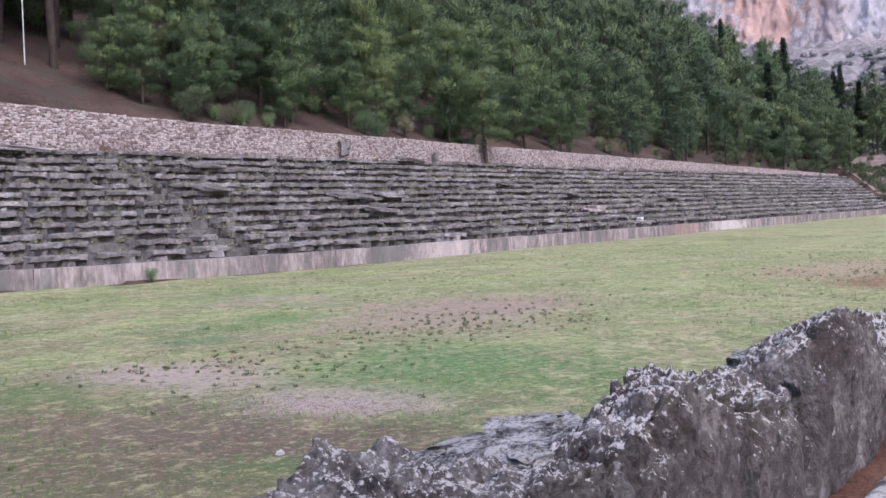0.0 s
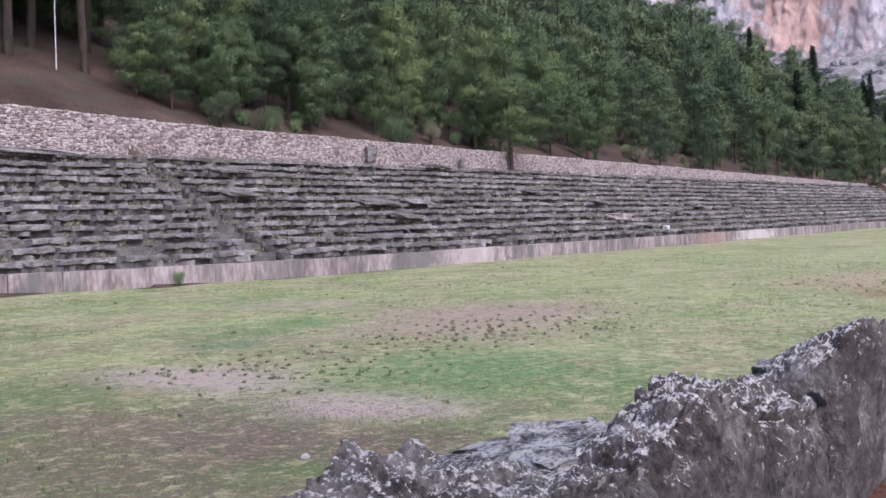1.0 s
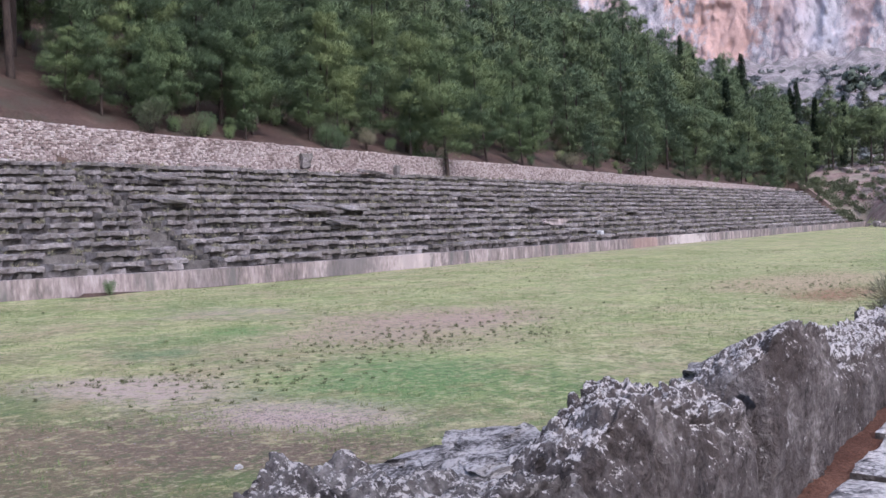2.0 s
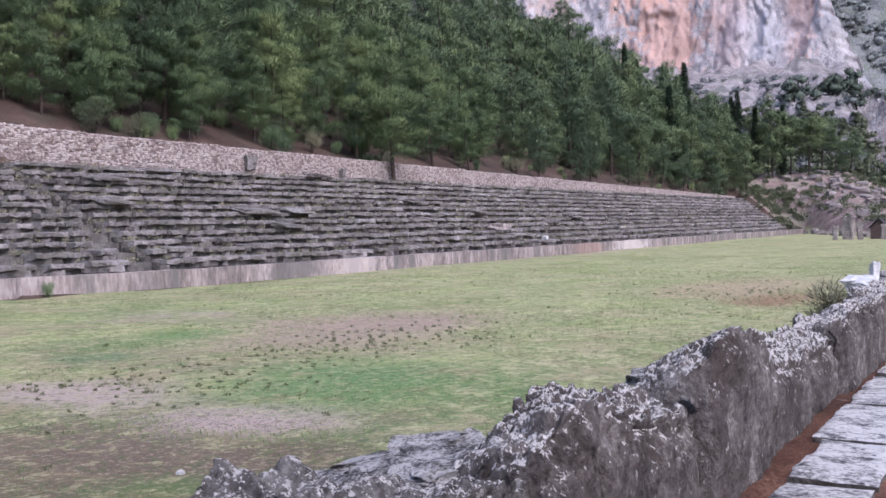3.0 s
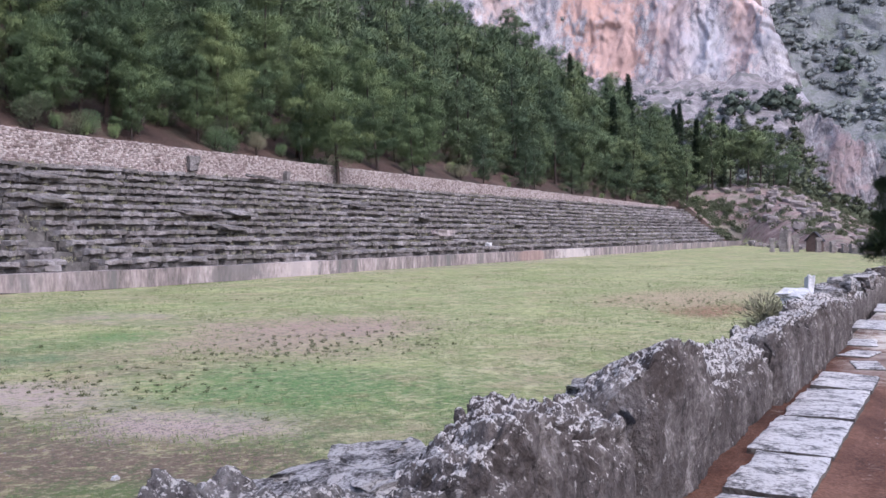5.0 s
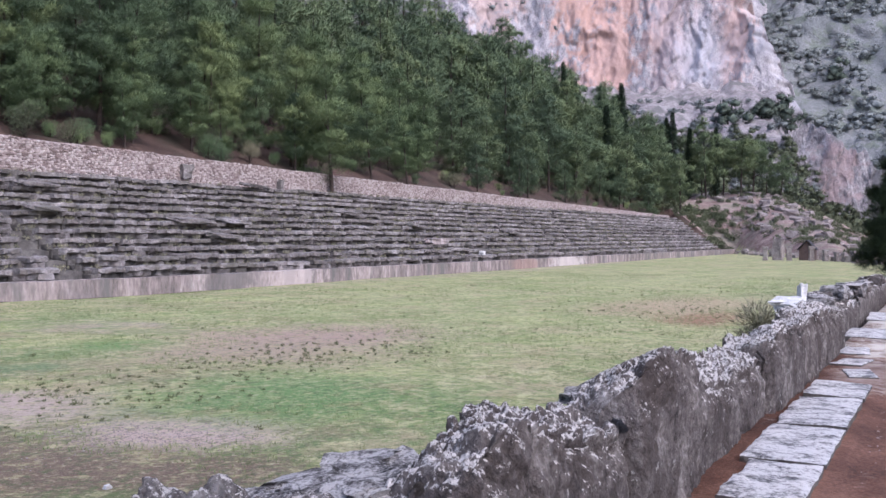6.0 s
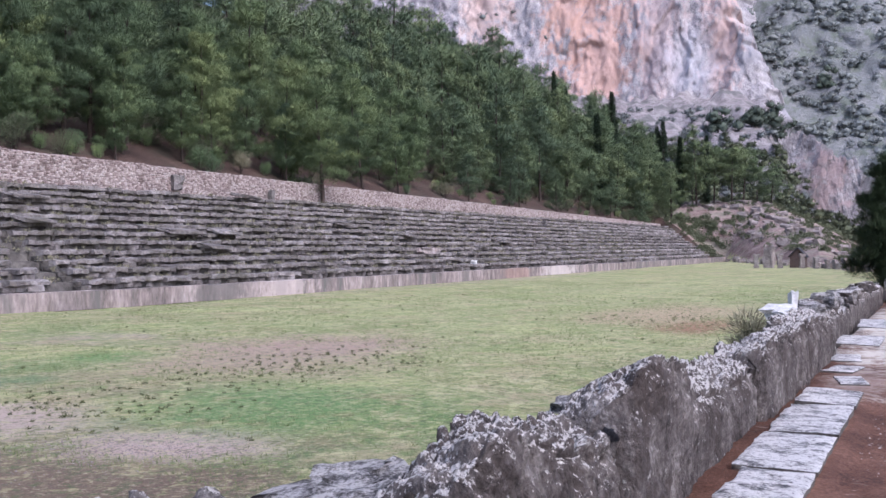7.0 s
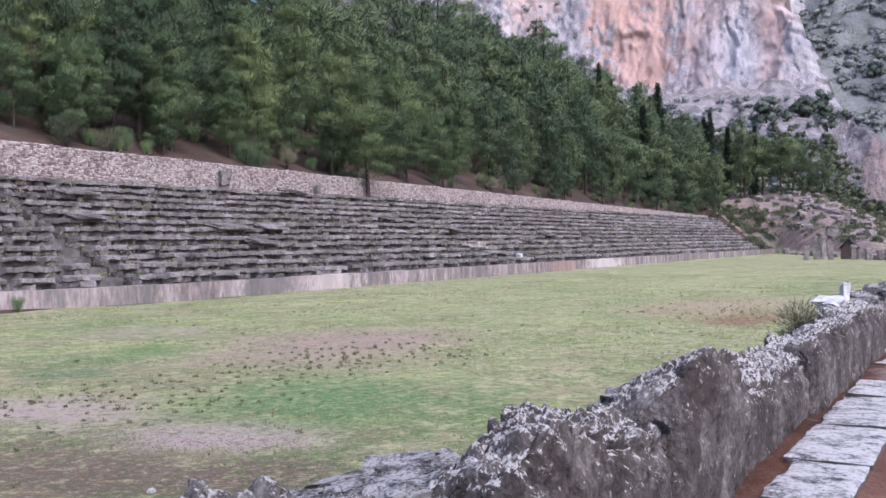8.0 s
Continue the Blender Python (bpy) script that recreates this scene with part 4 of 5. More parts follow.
def clump_stuff(name, spots, count, length, width, material_, label, seed, flat=0.7):
    """Many small leafy clumps that nobody could count, as one object. spots: x, y, z, size."""
    spots = np.array(spots)
    v, f = tufts(spots[:, :3], spots[:, 3], count, length, width, np.random.default_rng(seed), flat)
    return tagged(link_mesh(name, mesh_arrays(name, v, f), material_), label, "vegetation", kind="stuff")


# scrub on the far slope, on the scree and on the ledges of the cliff
def scrub(name, spots, mat_, label, seed, per=26, length=0.8, width=0.14):
    spots, nprng = np.array(spots), np.random.default_rng(seed)
    me = leafy(name, sprays(spots[:, :3], spots[:, 3], per, 3, length, width, nprng, 0.7), puffs(spots[:, :3], spots[:, 3], nprng, 0.7, True))
    return tagged(link_mesh(name, me, mat_), label, "vegetation", kind="stuff")


# pale bluish leaf colour: the haze of distance is painted into it
HAZED_MAQUIS = material("hazed_far_scrub_leaves", [(0.3, (0.17, 0.19, 0.185)), (0.7, (0.25, 0.27, 0.255))], 0.2, rough=0.9, bump=0.0, island=0.1)
rng = random.Random(23)
spots = []
for i in range(900):
    a, z = rng.uniform(-4, 9.8), rng.uniform(14, 125)
    r = hill_radius(a, z)
    if a < 7.7 + (z - 60) * 0.05 and noise.fractal(Vector((a * 0.5, z * 0.05, 0)), 0.9, 2.0, 3) + rng.gauss(0, 0.3) > -0.1:
        size = rng.uniform(1.2, 3.6)
        for k in range(1 + int(size)):
            spots.append((r * math.cos(radians(a)) + rng.uniform(-2, 1), r * math.sin(radians(a)) + rng.uniform(-1.1, 1.1) * size, z + rng.uniform(-0.3, 0.4) * size, size * rng.uniform(0.5, 0.9)))
for i in range(260):
    a, z = rng.uniform(8, 32), rng.uniform(58, 120)
    if crag_relief(a, z, 1.0) - crag_relief(a, z + 2, 1.0) > 0.35 or (a > 20 and rng.random() < 0.3):
        r = cliff_radius(a, z)
        spots.append((r * math.cos(radians(a)), r * math.sin(radians(a)), z, rng.uniform(0.7, 2.4)))
for i in range(800):
    a, r = rng.uniform(6.5, 24), rng.uniform(205, 385)
    if noise.fractal(Vector((a * 0.6, r * 0.02, 5)), 0.9, 2.0, 3) + rng.gauss(0, 0.3) > -0.1:
        size = rng.uniform(0.6, 1.9)
        for k in range(2):
            spots.append((r * math.cos(radians(a)) + rng.uniform(-1, 1), r * math.sin(radians(a)) + rng.uniform(-1, 1) * size, talus_z(r, a) + 0.4 * size, size * rng.uniform(0.5, 1)))
scrub("hillside_scrub", spots, HAZED_MAQUIS, "dark grey-green scrub scattered over the mountain slope", 3)
FAR_LEAVES = material("far_tree_leaves", [(0.3, (0.08, 0.1, 0.08)), (0.7, (0.12, 0.15, 0.11))], 0.2, rough=0.9, bump=0.0, island=0.1)
for a, r, size in ((11.0, 330, 4.6), (8.6, 340, 5.6), (8.0, 345, 4.2), (9.3, 335, 3.6), (5.7, 470, 5.5)):
    z = talus_z(r, a) if a > 6.6 else 70
    r = r if a > 6.6 else hill_radius(a, 70)
    rnd = random.Random(int(a * 10))
    clumps = [(r * math.cos(radians(a)) + rnd.gauss(0, 0.4) * size, r * math.sin(radians(a)) + rnd.gauss(0, 0.42) * size, z + abs(rnd.gauss(0.5, 0.4)) * size, size * rnd.uniform(0.25, 0.5)) for _ in range(16)]
    tree = tagged(new("holm_oak"), "dark round evergreen tree on the scree slope", "tree", "dark trees on the scree")
    tree.location = (r * math.cos(radians(a)), r * math.sin(radians(a)), z)
    v, f = tube([(0, 0, -1.0), (0, 0, size * 0.6)], [0.3, 0.18], 7)
    link_mesh("trunk", mesh_arrays("trunk", v, f, True), BARK, tree)
    local = np.array(clumps) - np.array((*tree.location, 0))
    nprng = np.random.default_rng(int(a * 100))
    link_mesh("crown", leafy("crown", sprays(local[:, :3], local[:, 3], 50, 4, 0.7, 0.09, nprng, 0.8), puffs(local[:, :3], local[:, 3], nprng, 0.8)), FAR_LEAVES, tree)

# bushes on the eastern mound and along the top of the retaining wall
spots = []
for i in range(520):
    x, y = rng.uniform(100, 176), rng.uniform(6, 36)
    if x > 96 + (min(y, 27) - 4) * 2.3:
        spots.append((x, y, ground_z(x, y) + 0.15, rng.uniform(0.2, 0.75)))
for i in range(190):
    x, y = rng.uniform(139.5, 156), rng.uniform(27, 40)
    spots.append((x, y, ground_z(x, y) + 0.25, rng.uniform(0.3, 0.8)))
clump_stuff("mound_scrub", spots, 130, 0.3, 0.045, SHRUB, "low grey-green scrub on the earthy mound", 4)


spots = []
for i in range(260):
    r_far, a = rng.uniform(200, 300), rng.uniform(1.5, 15)
    x, y = r_far * math.cos(radians(a)), r_far * math.sin(radians(a))
    z = max(ground_z(x, y), talus_z(r_far, a) if a > 6.5 else 0)
    for k in range(3):
        spots.append((x + rng.uniform(-2, 2), y + rng.uniform(-2, 2), z + 0.5 + 1.6 * k + rng.uniform(-0.5, 0.5), rng.uniform(1.0, 2.0) * (1 - 0.2 * k)))
scrub("far_woodland", spots, SHRUB, "grey-green woodland below the cliff", 6, 40, 0.6, 0.09)


def bush(seed, size, leaf, label):
    rnd = random.Random(seed)
    ob = tagged(new("bush"), label, "bush", "bushes under the pines")
    sv, sf = [], []
    tips = []
    for i in range(9):
        a = rnd.uniform(0, 6.28)
        tip = (size * 0.6 * math.cos(a) * rnd.random(), size * 0.6 * math.sin(a) * rnd.random(), size * rnd.uniform(0.5, 1.1))
        v, f = tube([(0, 0, -0.15), tuple(0.5 * c + rnd.uniform(-0.05, 0.05) for c in tip), tip], [0.03, 0.018, 0.006], 5)
        base = len(sv)
        sv += v
        sf += [tuple(base + q for q in face) for face in f]
        tips.append(tip)
        tips.append(tuple(0.65 * c + rnd.uniform(-0.2, 0.2) * size for c in tip))
    link_mesh("stem", mesh_arrays("stem", sv, sf), BARK, ob)
    v, f = tufts(tips, [size * rnd.uniform(0.25, 0.42) for _ in tips], 150, 0.13, 0.009, np.random.default_rng(seed), 0.8)
    link_mesh("foliage", mesh_arrays("foliage", v, f), leaf, ob)
    return ob


DRY = material("dry_twig_leaves", [(0.3, (0.13, 0.125, 0.08)), (0.7, (0.26, 0.245, 0.16))], 1.0, rough=0.9, bump=0.0, island=0.3)
BUSHES = [bush(3, 1.1, DRY, "dry brownish bush on the bank above the wall"), bush(1, 1.3, SHRUB, "yellowish green bush on the bank above the wall"), bush(2, 1.0, NEEDLES, "small dark green bush beside the pines")]
for i in range(150):
    x = rng.uniform(33.5, 140)
    plant(BUSHES, x, BACK_Y + bow(x) + 1.3 + rng.uniform(0.2, 8), rng.uniform(0.4, 1.0))

plant([BUSHES[2]], 22.3, POD_Y + bow(22.3) - 0.35, 0.38, 0.0)

# dry bush behind the parapet
dry = bush(7, 0.75, DRY, "half-dry olive-grey bush behind the parapet")
dry.matrix_basis = pose(16.9, 2.75, 0.15)
dry["group"] = ""


# ---- stones lying about ----
def stone(name, seed, size, mat_, label, category="stone", cuts=3, rough=0.22):
    """A broken stone: a box knocked out of shape."""
    bm = bmesh.new()
    bmesh.ops.create_cube(bm, size=1.0)
    bmesh.ops.subdivide_edges(bm, edges=bm.edges, cuts=cuts, use_grid_fill=True)
    for v in bm.verts:
        d = noise.noise_vector(v.co * 1.7 + Vector((seed * 7.3, 0, 0))) * rough + noise.noise_vector(v.co * 5 + Vector((seed * 3.1, 0, 0))) * rough * 0.3
        c = v.co * (1 - 0.12 * (v.co.length - 0.5)) + d
        v.co = Vector((c.x * size[0], c.y * size[1], (c.z + 0.5) * size[2]))
    return tagged(part(name, bm, mat_), label, category)


LEDGE = material("pale_layered_ledge", [(0.42, (0.05, 0.046, 0.044)), (0.475, (0.19, 0.18, 0.173)), (0.55, (0.46, 0.44, 0.425))], 7.0, bump=1.0, fine=7, stretch=(0.8, 1.3, 2.5), depth=0.025)
WHITE_STONE = material("white_limestone", [(0.37, (0.34, 0.33, 0.32)), (0.6, (0.7, 0.69, 0.68))], 5.0, bump=0.7, fine=6)
stone("upright_stone", 3, (0.13, 0.1, 0.3), WHITE_STONE, "white broken stone standing on the parapet").matrix_basis = pose(16.2, 2.05, 1.2, 4, 14, 25)
stone("flat_stone", 5, (0.7, 0.36, 0.15), WHITE_STONE, "pale flat stone lying on the parapet").matrix_basis = pose(15.0, 2.1, 1.2, 3, -3, 4)
stone("field_stone", 6, (0.06, 0.05, 0.04), WHITE_STONE, "small white stone lying in the grass").matrix_basis = pose(6.74, 6.53, 0.0)
for i, (x, y, sx, sy) in enumerate(((6.4, 1.98, 0.5, 0.24), (5.9, 2.0, 0.26, 0.2))):
    stone("flat_stone", 20 + i, (sx, sy, 0.06), LEDGE, "flat pale stone flake on the parapet top").matrix_basis = pose(x, y, 1.22, 2, -2, 8 * i)

stone("stone_post", 33, (0.3, 0.3, 0.65), SEAT_STONE, "short grey stone post on the top seats").matrix_basis = pose(50.0, BACK_Y - 0.2, 4.72)

for i, (x, y, sx, sy, z) in enumerate(((3.45, 2.2, 0.9, 0.5, 1.06), (4.05, 2.22, 0.8, 0.45, 1.03), (3.0, 2.15, 0.6, 0.4, 1.1), (3.75, 2.25, 0.7, 0.3, 1.1))):
    stone("ledge_stone", 80 + i, (sx, sy, 0.14), LEDGE, "pale flat ledge stone behind the parapet", "stone slab", 4, 0.16).matrix_basis = pose(x, y, z - 0.08, 1, -2, 6 * i - 8)
stone("footing_stone", 90, (1.9, 0.5, 0.98), LEDGE, "pale rough masonry footing behind the parapet", "stone slab", 4, 0.1).matrix_basis = pose(3.6, 2.2, 0.0)

for i in range(70):
    sz = rng.uniform(0.1, 0.3)
    x = rng.uniform(2.95, 4.15)
    stone("stone_flake", 300 + i, (sz * 1.4, sz * 0.8, sz * 0.4), LEDGE, "pale broken flake on the ledge behind the parapet", "stone", 3, 0.3).matrix_basis = pose(x, rng.uniform(1.98, 2.42), rng.uniform(1.07, 1.13) - 0.04 * abs(x - 3.5), rng.uniform(-6, 6), rng.uniform(-6, 6), rng.uniform(-30, 30))

for i in range(16):
    x = 17.5 + i * 0.85 + rng.uniform(-0.3, 0.3)
    sz = rng.uniform(0.25, 0.6)
    stone("rubble_stone", 120 + i, (sz, sz * 0.7, sz * 0.45), NEAR_STONE if i % 3 else LEDGE, "loose lichened stone on the broken parapet", "stone", 3, 0.25).matrix_basis = pose(x, 2.05 + rng.uniform(-0.15, 0.25), 0.95 + (0.12 if x < 20 else 0), rng.uniform(-8, 8), rng.uniform(-8, 8), rng.uniform(0, 180))

# slabs slipped from the seat rows
for i, (x, r, sx, sy) in enumerate(((22.5, 11, 4.2, 0.7), (36.5, 5, 2.2, 0.9), (39.5, 5, 1.4, 1.1), (37.0, 3, 1.8, 0.7), (52, 7, 1.6, 0.8), (47, 11, 2.4, 0.6), (66, 3, 1.2, 0.5), (72, 4, 1.6, 0.6), (29, 6, 1.5, 0.8), (30.5, 9, 1.8, 0.7), (58, 5, 1.7, 0.8))):
    stone("fallen_slab", 40 + i, (sx, sy, 0.16), SEAT_STONE, "grey stone slab slipped across the seat rows", "stone slab", 2, 0.12).matrix_basis = pose(
        x, POD_Y + bow(x) + 0.6 + r * TREAD, POD_Z + (r + 1) * RISE + 0.03, 9, 2, rng.uniform(-8, 8))
stone("white_block", 61, (0.38, 0.3, 0.22), WHITE_STONE, "white stone block on the lower seats").matrix_basis = pose(60.6, POD_Y + 0.85, POD_Z + RISE + 0.02)
stone("pale_bench_block", 62, (2.6, 0.5, 0.35), PODIUM_STONE, "pale restored seat block among grey rows").matrix_basis = pose(57.0, POD_Y + 0.8 + 2 * TREAD, POD_Z + 3 * RISE)
stone("wall_boulder", 63, (0.7, 0.4, 0.8), SEAT_STONE, "grey boulder leaning at the retaining wall").matrix_basis = pose(42.3, BACK_Y + 0.25, 5.0)

# ---- the far end: stub piers, low ruin, edging stones ----
PIER_STONE = material("weathered_pier_stone", [(0.33, (0.13, 0.11, 0.1)), (0.5, (0.25, 0.215, 0.2)), (0.68, (0.44, 0.4, 0.38))], 1.2, bump=0.8, fine=6)


def pier(seed, w, h):
    ob = tagged(new("stone_pier"), "stubby ruined stone pier with a cap block", "pillar", "piers at the end of the track")
    for name, lx, lz, z in (("base_block", w * 1.25, 0.22, 0.0), ("shaft", w, h - 0.42, 0.2), ("cap_block", w * 1.35, 0.24, h - 0.24)):
        o = new(name, box_mesh(name, seed, lx, lx * 0.9, lz, PIER_STONE, 0.025))
        o.parent = ob
        o.location.z = z
    return ob


for i, (x, y, w, h) in enumerate(((103.0, 16.4, 0.42, 1.55), (103.0, 14.2, 0.45, 1.6), (103.0, 12.2, 0.45, 1.6), (102.4, 10.9, 0.38, 1.2), (102, 9.9, 0.32, 1.05), (101.6, 9.2, 0.32, 1.0), (101, 8.4, 0.32, 0.95), (100, 7.6, 0.3, 0.85), (99, 6.9, 0.3, 0.8))):
    pier(i, w, h * 0.85).matrix_basis = pose(x, y, ground_z(x, y), 0, 0, 10 * i)
stone("ruined_wall", 70, (0.8, 1.05, 2.3), PIER_STONE, "massive weathered block of a ruined gateway", "ruin", 4).matrix_basis = pose(105.2, 15.5, ground_z(105.2, 15.5) - 0.1)

hut = tagged(new("gabled_shelter"), "small dark shelter with a steep pitched roof", "hut")
hut.location = (106, 13.0, ground_z(106, 13.0))
hut.scale = (0.8, 0.8, 0.8)
HUT_WOOD = material("dark_brown_boards", [(0.35, (0.05, 0.035, 0.032)), (0.65, (0.13, 0.09, 0.08))], 2.0, bump=0.5)
ROOF = material("dark_roof_boards", [(0.35, (0.02, 0.02, 0.022)), (0.65, (0.06, 0.057, 0.06))], 2.0, bump=0.5)
bm = bmesh.new()
pts = [(-0.9, 0), (0.9, 0), (0.9, 1.3), (0, 2.3), (-0.9, 1.3)]
fr, bk = [bm.verts.new((0, y, z)) for y, z in pts], [bm.verts.new((2.0, y, z)) for y, z in pts]
bm.faces.new(fr)
bm.faces.new(bk[::-1])
for a in range(5):
    bm.faces.new((fr[a], bk[a], bk[(a + 1) % 5], fr[(a + 1) % 5]))
bmesh.ops.recalc_face_normals(bm, faces=bm.faces)
part("wall", bm, HUT_WOOD, hut)
for sgn in (1, -1):
    o = new("roof_panel", box_mesh("roof_panel", 3, 2.5, 1.55, 0.09, ROOF, 0.01))
    o.parent = hut
    o.matrix_basis = pose(1.0, 0.53 * sgn, 1.82, -48 * sgn)

for i in range(46):
    u = i / 45
    y = 4.5 + 22 * u + rng.uniform(-0.4, 0.4)
    x = 90 + (y - 4) * 2.3 + rng.uniform(-1.2, 0.6)
    sz = rng.uniform(0.35, 0.9)
    stone("edging_stone", 100 + i, (sz, sz * rng.uniform(0.6, 1.1), sz * rng.uniform(0.5, 0.9)), PIER_STONE, "weathered stone block along the end of the field", cuts=1).matrix_basis = pose(x, y, ground_z(x, y) - 0.06, 0, 0, rng.uniform(0, 180))
for i in range(110):
    y = rng.uniform(8, 34)
    x = 112 + (min(y, 27) - 9) * 2.0 + rng.uniform(0, 26)
    sz = rng.uniform(0.35, 1.5)
    stone("boulder", 200 + i, (sz, sz * rng.uniform(0.6, 1.3), sz * rng.uniform(0.4, 0.7)), PIER_STONE, "grey rock outcrop on the earthy mound", "boulder", 2).matrix_basis = pose(x, y, ground_z(x, y) - 0.25, rng.uniform(-8, 8), rng.uniform(-8, 8), rng.uniform(0, 180))

# white pole among the trees
pole = tagged(new("pole"), "thin white metal pole among the trees", "pole")
pole.location = (28.8, 43.1, ground_z(28.8, 43.1))
v, f = tube([(0, 0, -0.3), (0, 0, 3.6)], [0.032, 0.03], 10)
link_mesh("shaft", mesh_arrays("shaft", v, f, True), WHITE_STONE, pole)

# ---- grass, weeds, pebbles, needle litter ----
nprng = np.random.default_rng(9)


def bare_ground(x, y):
    spots_ = ((8.9, 7.8, 0.8, 1.1), (9.4, 10.8, 0.8, 1.6), (17.6, 11.6, 3.2, 1.5), (18.4, 17.3, 1.4, 2.4), (7.0, 7.4, 0.9, 2.2))
    return np.min([np.hypot((x - a) / rx, (y - b) / ry) for a, b, rx, ry in spots_], 0)


n = 60000
x = 3.0 + 57.0 * nprng.random(n) ** 1.9
y = nprng.uniform(2.6, 26.0, n)
patchy = np.array([noise.fractal(Vector((a * 0.4, b * 0.4, 0)), 0.9, 2.0, 4) for a, b in zip(x, y)])
keep = (bare_ground(x, y) + patchy * 0.5 > 0.95) & (patchy + nprng.normal(0, 0.25, n) > -0.1) & (x * 1.6 + 2 > y)
x, y, patchy = x[keep], y[keep], patchy[keep]
c = np.stack([x, y, np.full(len(x), 0.005)], 1)
size = nprng.uniform(0.02, 0.05, len(x)) * (1 + np.clip(patchy, 0, 0.6))
v, f = tufts(c, size, 5, 0.055, 0.0045, nprng, 0.05)
tip = v.reshape(-1, 3, 3)
tip[:, :2, 2] = 0.0
tip[:, 2, 2] = np.abs(tip[:, 2, 2]) * 0.8 + 0.012
tagged(link_mesh("grass", mesh_arrays("grass", v, f), GRASS), "short patchy grass of mixed green and straw", "grass", kind="stuff")

WEED = material("dark_weed_leaves", [(0.3, (0.07, 0.075, 0.035)), (0.7, (0.14, 0.15, 0.065))], 1.0, rough=0.8, bump=0.0, island=0.3)
wx = np.concatenate([nprng.normal(15.5, 2.4, 170), nprng.normal(10.5, 1.2, 90), nprng.uniform(5, 45, 110), nprng.normal(31, 2.0, 50)])
wy = np.concatenate([nprng.normal(10.6, 1.0, 170), nprng.normal(10.6, 1.0, 90), nprng.uniform(3, 25.5, 110), nprng.normal(7.5, 1.4, 50)])
ok = (wy > 2.8) & (wy < 26)
spots = np.stack([wx[ok], wy[ok], np.full(ok.sum(), 0.02), nprng.uniform(0.015, 0.045, ok.sum())], 1)
clump_stuff("weeds", spots, 26, 0.035, 0.006, WEED, "dark green weed rosettes scattered over the turf", 12, 0.4)

# weeds on the seat rows
spots = []
for i in range(1500):
    r = rng.randrange(ROWS_N)
    x = rng.uniform(14, 110)
    spots.append((x, POD_Y + bow(x) + 0.5 + r * TREAD + rng.uniform(0.3, 0.7), POD_Z + (r + 1) * RISE + 0.03, rng.uniform(0.05, 0.17)))
clump_stuff("seat_weeds", spots, 22, 0.12, 0.018, DRY, "dry olive weeds growing between the seats", 14, 0.6)

PEBBLE = material("pale_pebbles", [(0.3, (0.2, 0.16, 0.145)), (0.7, (0.42, 0.37, 0.34))], 5.0, bump=0.3, island=0.4)
pts = np.concatenate([np.stack([nprng.normal(a, rx * 0.6, k_), nprng.normal(b, ry * 0.6, k_)], 1) for a, b, rx, ry, k_ in
                      ((9.5, 0.2, 3.0, 0.5, 500), (8.9, 7.8, 0.8, 1.1, 1500), (9.4, 10.8, 0.9, 1.7, 1500), (17.6, 11.6, 3.2, 1.5, 1500), (7.2, 7.4, 1.2, 2.5, 500))])
r_ = nprng.uniform(0.005, 0.016, len(pts))[:, None, None]
octa = np.array([(1, 0, 0), (0, 1, 0), (-1, 0, 0), (0, -1, 0), (0, 0, 0.8)])
v = (octa[None] * r_ * nprng.uniform(0.6, 1.3, (len(pts), 5, 1)) + np.stack([pts[:, 0], pts[:, 1], [0.0 if q_ > 2 else 0.5 for q_ in pts[:, 1]]], 1)[:, None, :]).reshape(-1, 3)
f = (np.array([(0, 1, 4), (1, 2, 4), (2, 3, 4), (3, 0, 4)])[None] + 5 * np.arange(len(pts))[:, None, None]).reshape(-1, 3)
tagged(link_mesh("pebbles", mesh_arrays("pebbles", v, f), PEBBLE), "pale pinkish pebbles on the bare patches", "gravel", kind="stuff")

LITTER = material("fallen_needles", [(0.3, (0.09, 0.035, 0.02)), (0.7, (0.26, 0.13, 0.08))], 3.0, rough=0.9, bump=0.0, island=0.4)
n = 14000
x, y = nprng.uniform(4, 22, n), np.where(nprng.random(n) < 0.35, nprng.uniform(1.3, 1.56, n), nprng.uniform(-1.2, 0.85, n))
a, ln = nprng.uniform(0, 6.28, n), nprng.uniform(0.04, 0.1, n)
gz = np.array([ground_z(p_, q_) for p_, q_ in zip(x, y)]) + nprng.uniform(0.004, 0.014, n)
dx, dy = np.cos(a) * ln, np.sin(a) * ln
v = np.stack([np.stack([x - dy * 0.05, y + dx * 0.05, gz], 1), np.stack([x + dy * 0.05, y - dx * 0.05, gz], 1), np.stack([x + dx, y + dy, gz + 0.006], 1)], 1).reshape(-1, 3)
tagged(link_mesh("needle_litter", mesh_arrays("needle_litter", v, np.arange(len(v)).reshape(-1, 3)), LITTER), "reddish brown pine needle litter beside the slabs", "litter", kind="stuff")

# ---- stones of the retaining wall ----
WALL_STONE = material("retaining_wall_stone", [(0.26, (0.15, 0.112, 0.103)), (0.48, (0.29, 0.23, 0.213)), (0.72, (0.46, 0.4, 0.375))], 1.5, bump=0.8, fine=5, island=0.45, depth=0.03)
rng = random.Random(31)


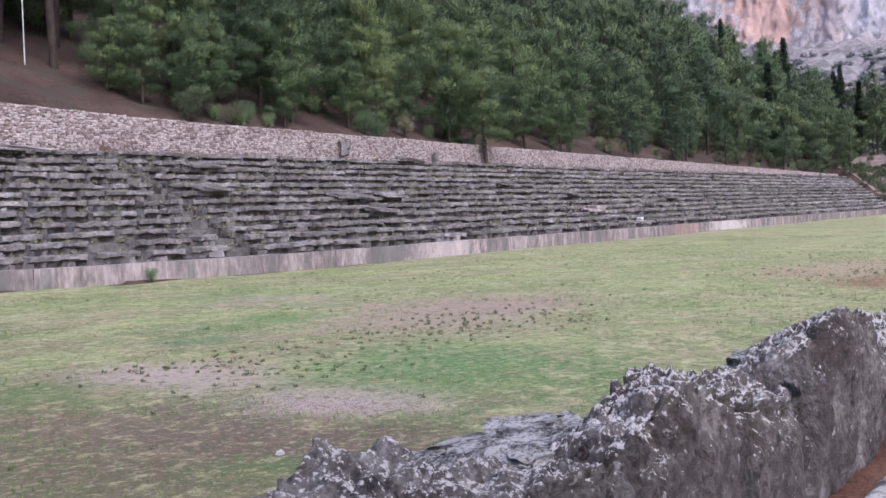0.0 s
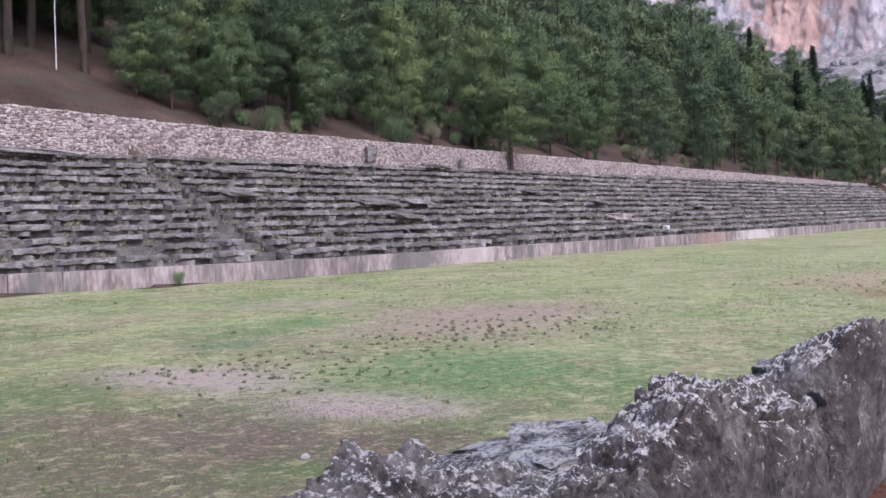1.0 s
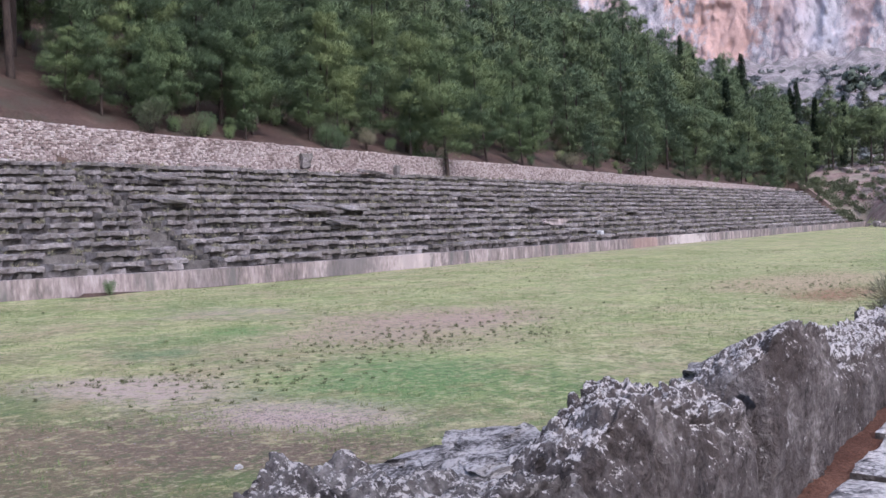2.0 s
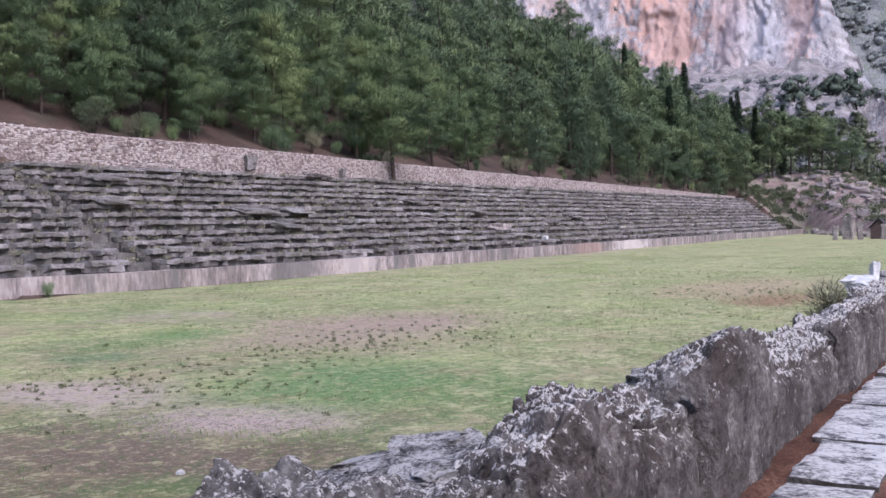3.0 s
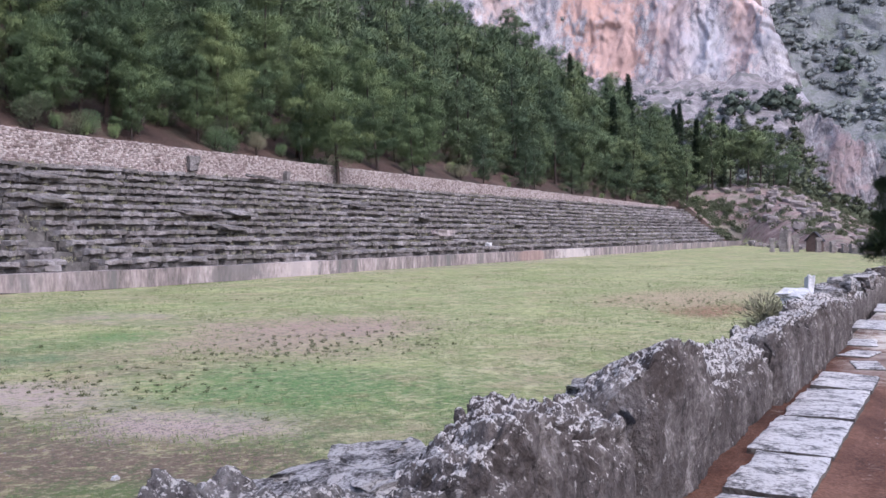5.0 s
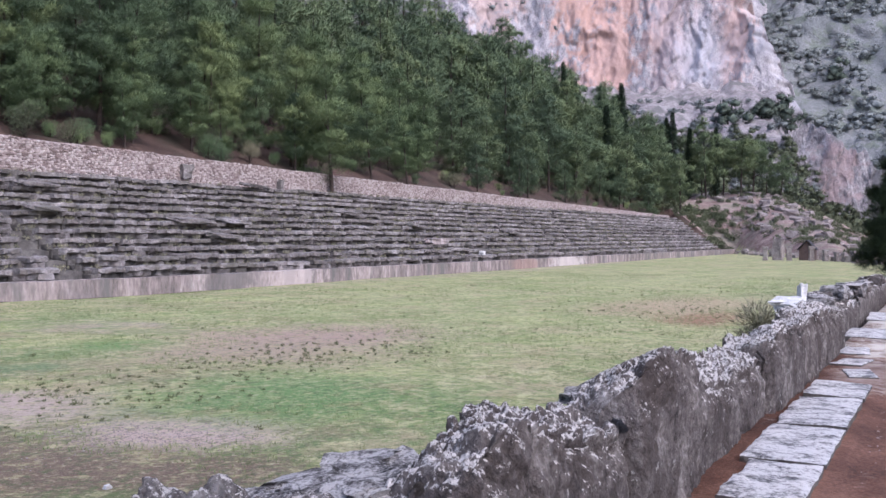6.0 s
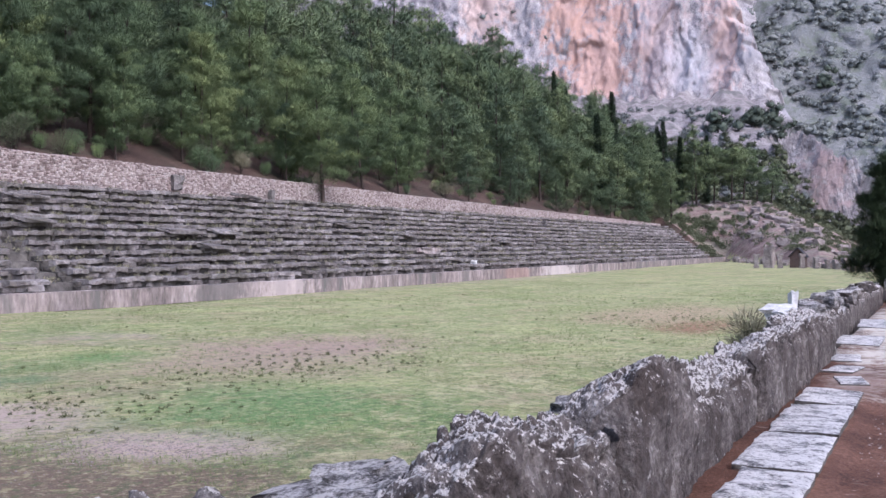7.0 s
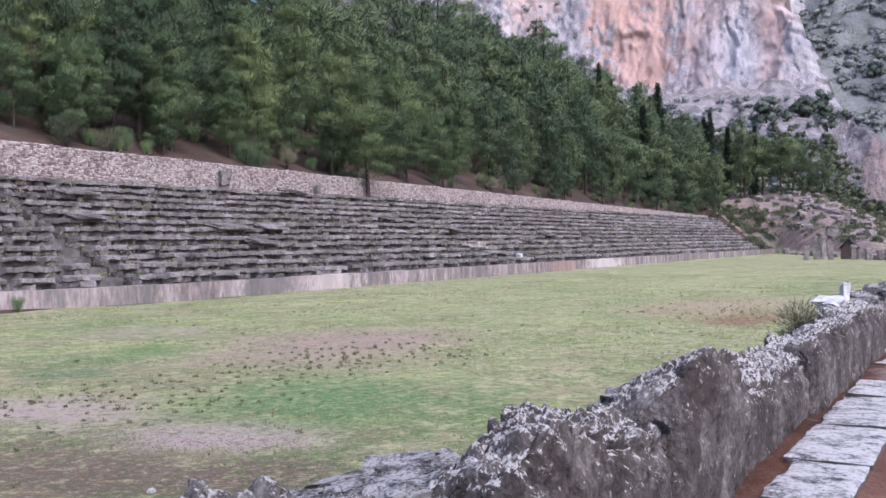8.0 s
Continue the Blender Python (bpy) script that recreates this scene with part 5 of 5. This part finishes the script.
def wall_stone_coords(rnd, w, h, d):
    """Eight corners of a rough facing stone: a wider back and a smaller, uneven face."""
    j = lambda a: rnd.uniform(-a, a)
    back = [(-w / 2, 0, -h / 2), (w / 2, 0, -h / 2), (w / 2, 0, h / 2), (-w / 2, 0, h / 2)]
    return back + [(x * rnd.uniform(0.62, 0.9) + j(0.012), -d * rnd.uniform(0.6, 1.2), z * rnd.uniform(0.6, 0.92) + j(0.01)) for x, _, z in back]


STONE_FACES = [(0, 1, 5, 4), (1, 2, 6, 5), (2, 3, 7, 6), (3, 0, 4, 7), (4, 5, 6, 7)]
STONES = []
for i in range(14):
    me = bpy.data.meshes.new("wall_stone")
    me.from_pydata(wall_stone_coords(rng, 0.16 * rng.uniform(0.75, 1.25), 0.105 * rng.uniform(0.8, 1.1), 0.045), [], STONE_FACES)
    me.materials.append(WALL_STONE)
    STONES.append(me)
wall_ob = bpy.data.objects["retaining_wall"]
rest_v, rest_f, near_n = [], [], 0
z = 4.45
while z < 7.2:
    x = STAND_X0 + 8 + rng.uniform(0, 0.25)
    while x < STAND_X1 + 14:
        w = 0.15 * rng.uniform(0.6, 1.5)
        if z < wall_top(x) - 0.03:
            zz = z + rng.uniform(-0.028, 0.028)
            y = BACK_Y + bow(x) + 0.36 + 0.012 * (zz - 4)
            turn = math.degrees(math.atan(-0.024 * max(0, 32 - x)))
            if 26 < x < 29.5 and near_n < 300:
                ob = new("wall_stone", rng.choice(STONES))
                ob.parent = wall_ob
                ob.matrix_basis = pose(x, y, zz, 0, rng.uniform(-14, 14), turn)
                near_n += 1
            else:
                m = pose(x, y, zz, 0, rng.uniform(-14, 14), turn)
                base = len(rest_v)
                rest_v += [tuple(m @ Vector(c)) for c in wall_stone_coords(rng, w * 1.08, 0.105 * rng.uniform(0.75, 1.2), 0.045)]
                rest_f += [tuple(base + q for q in face) for face in STONE_FACES]
        x += w * 0.96
    z += 0.09
tagged(link_mesh("wall_facing", mesh_arrays("wall_facing", rest_v, rest_f), WALL_STONE, wall_ob), kind="stuff")
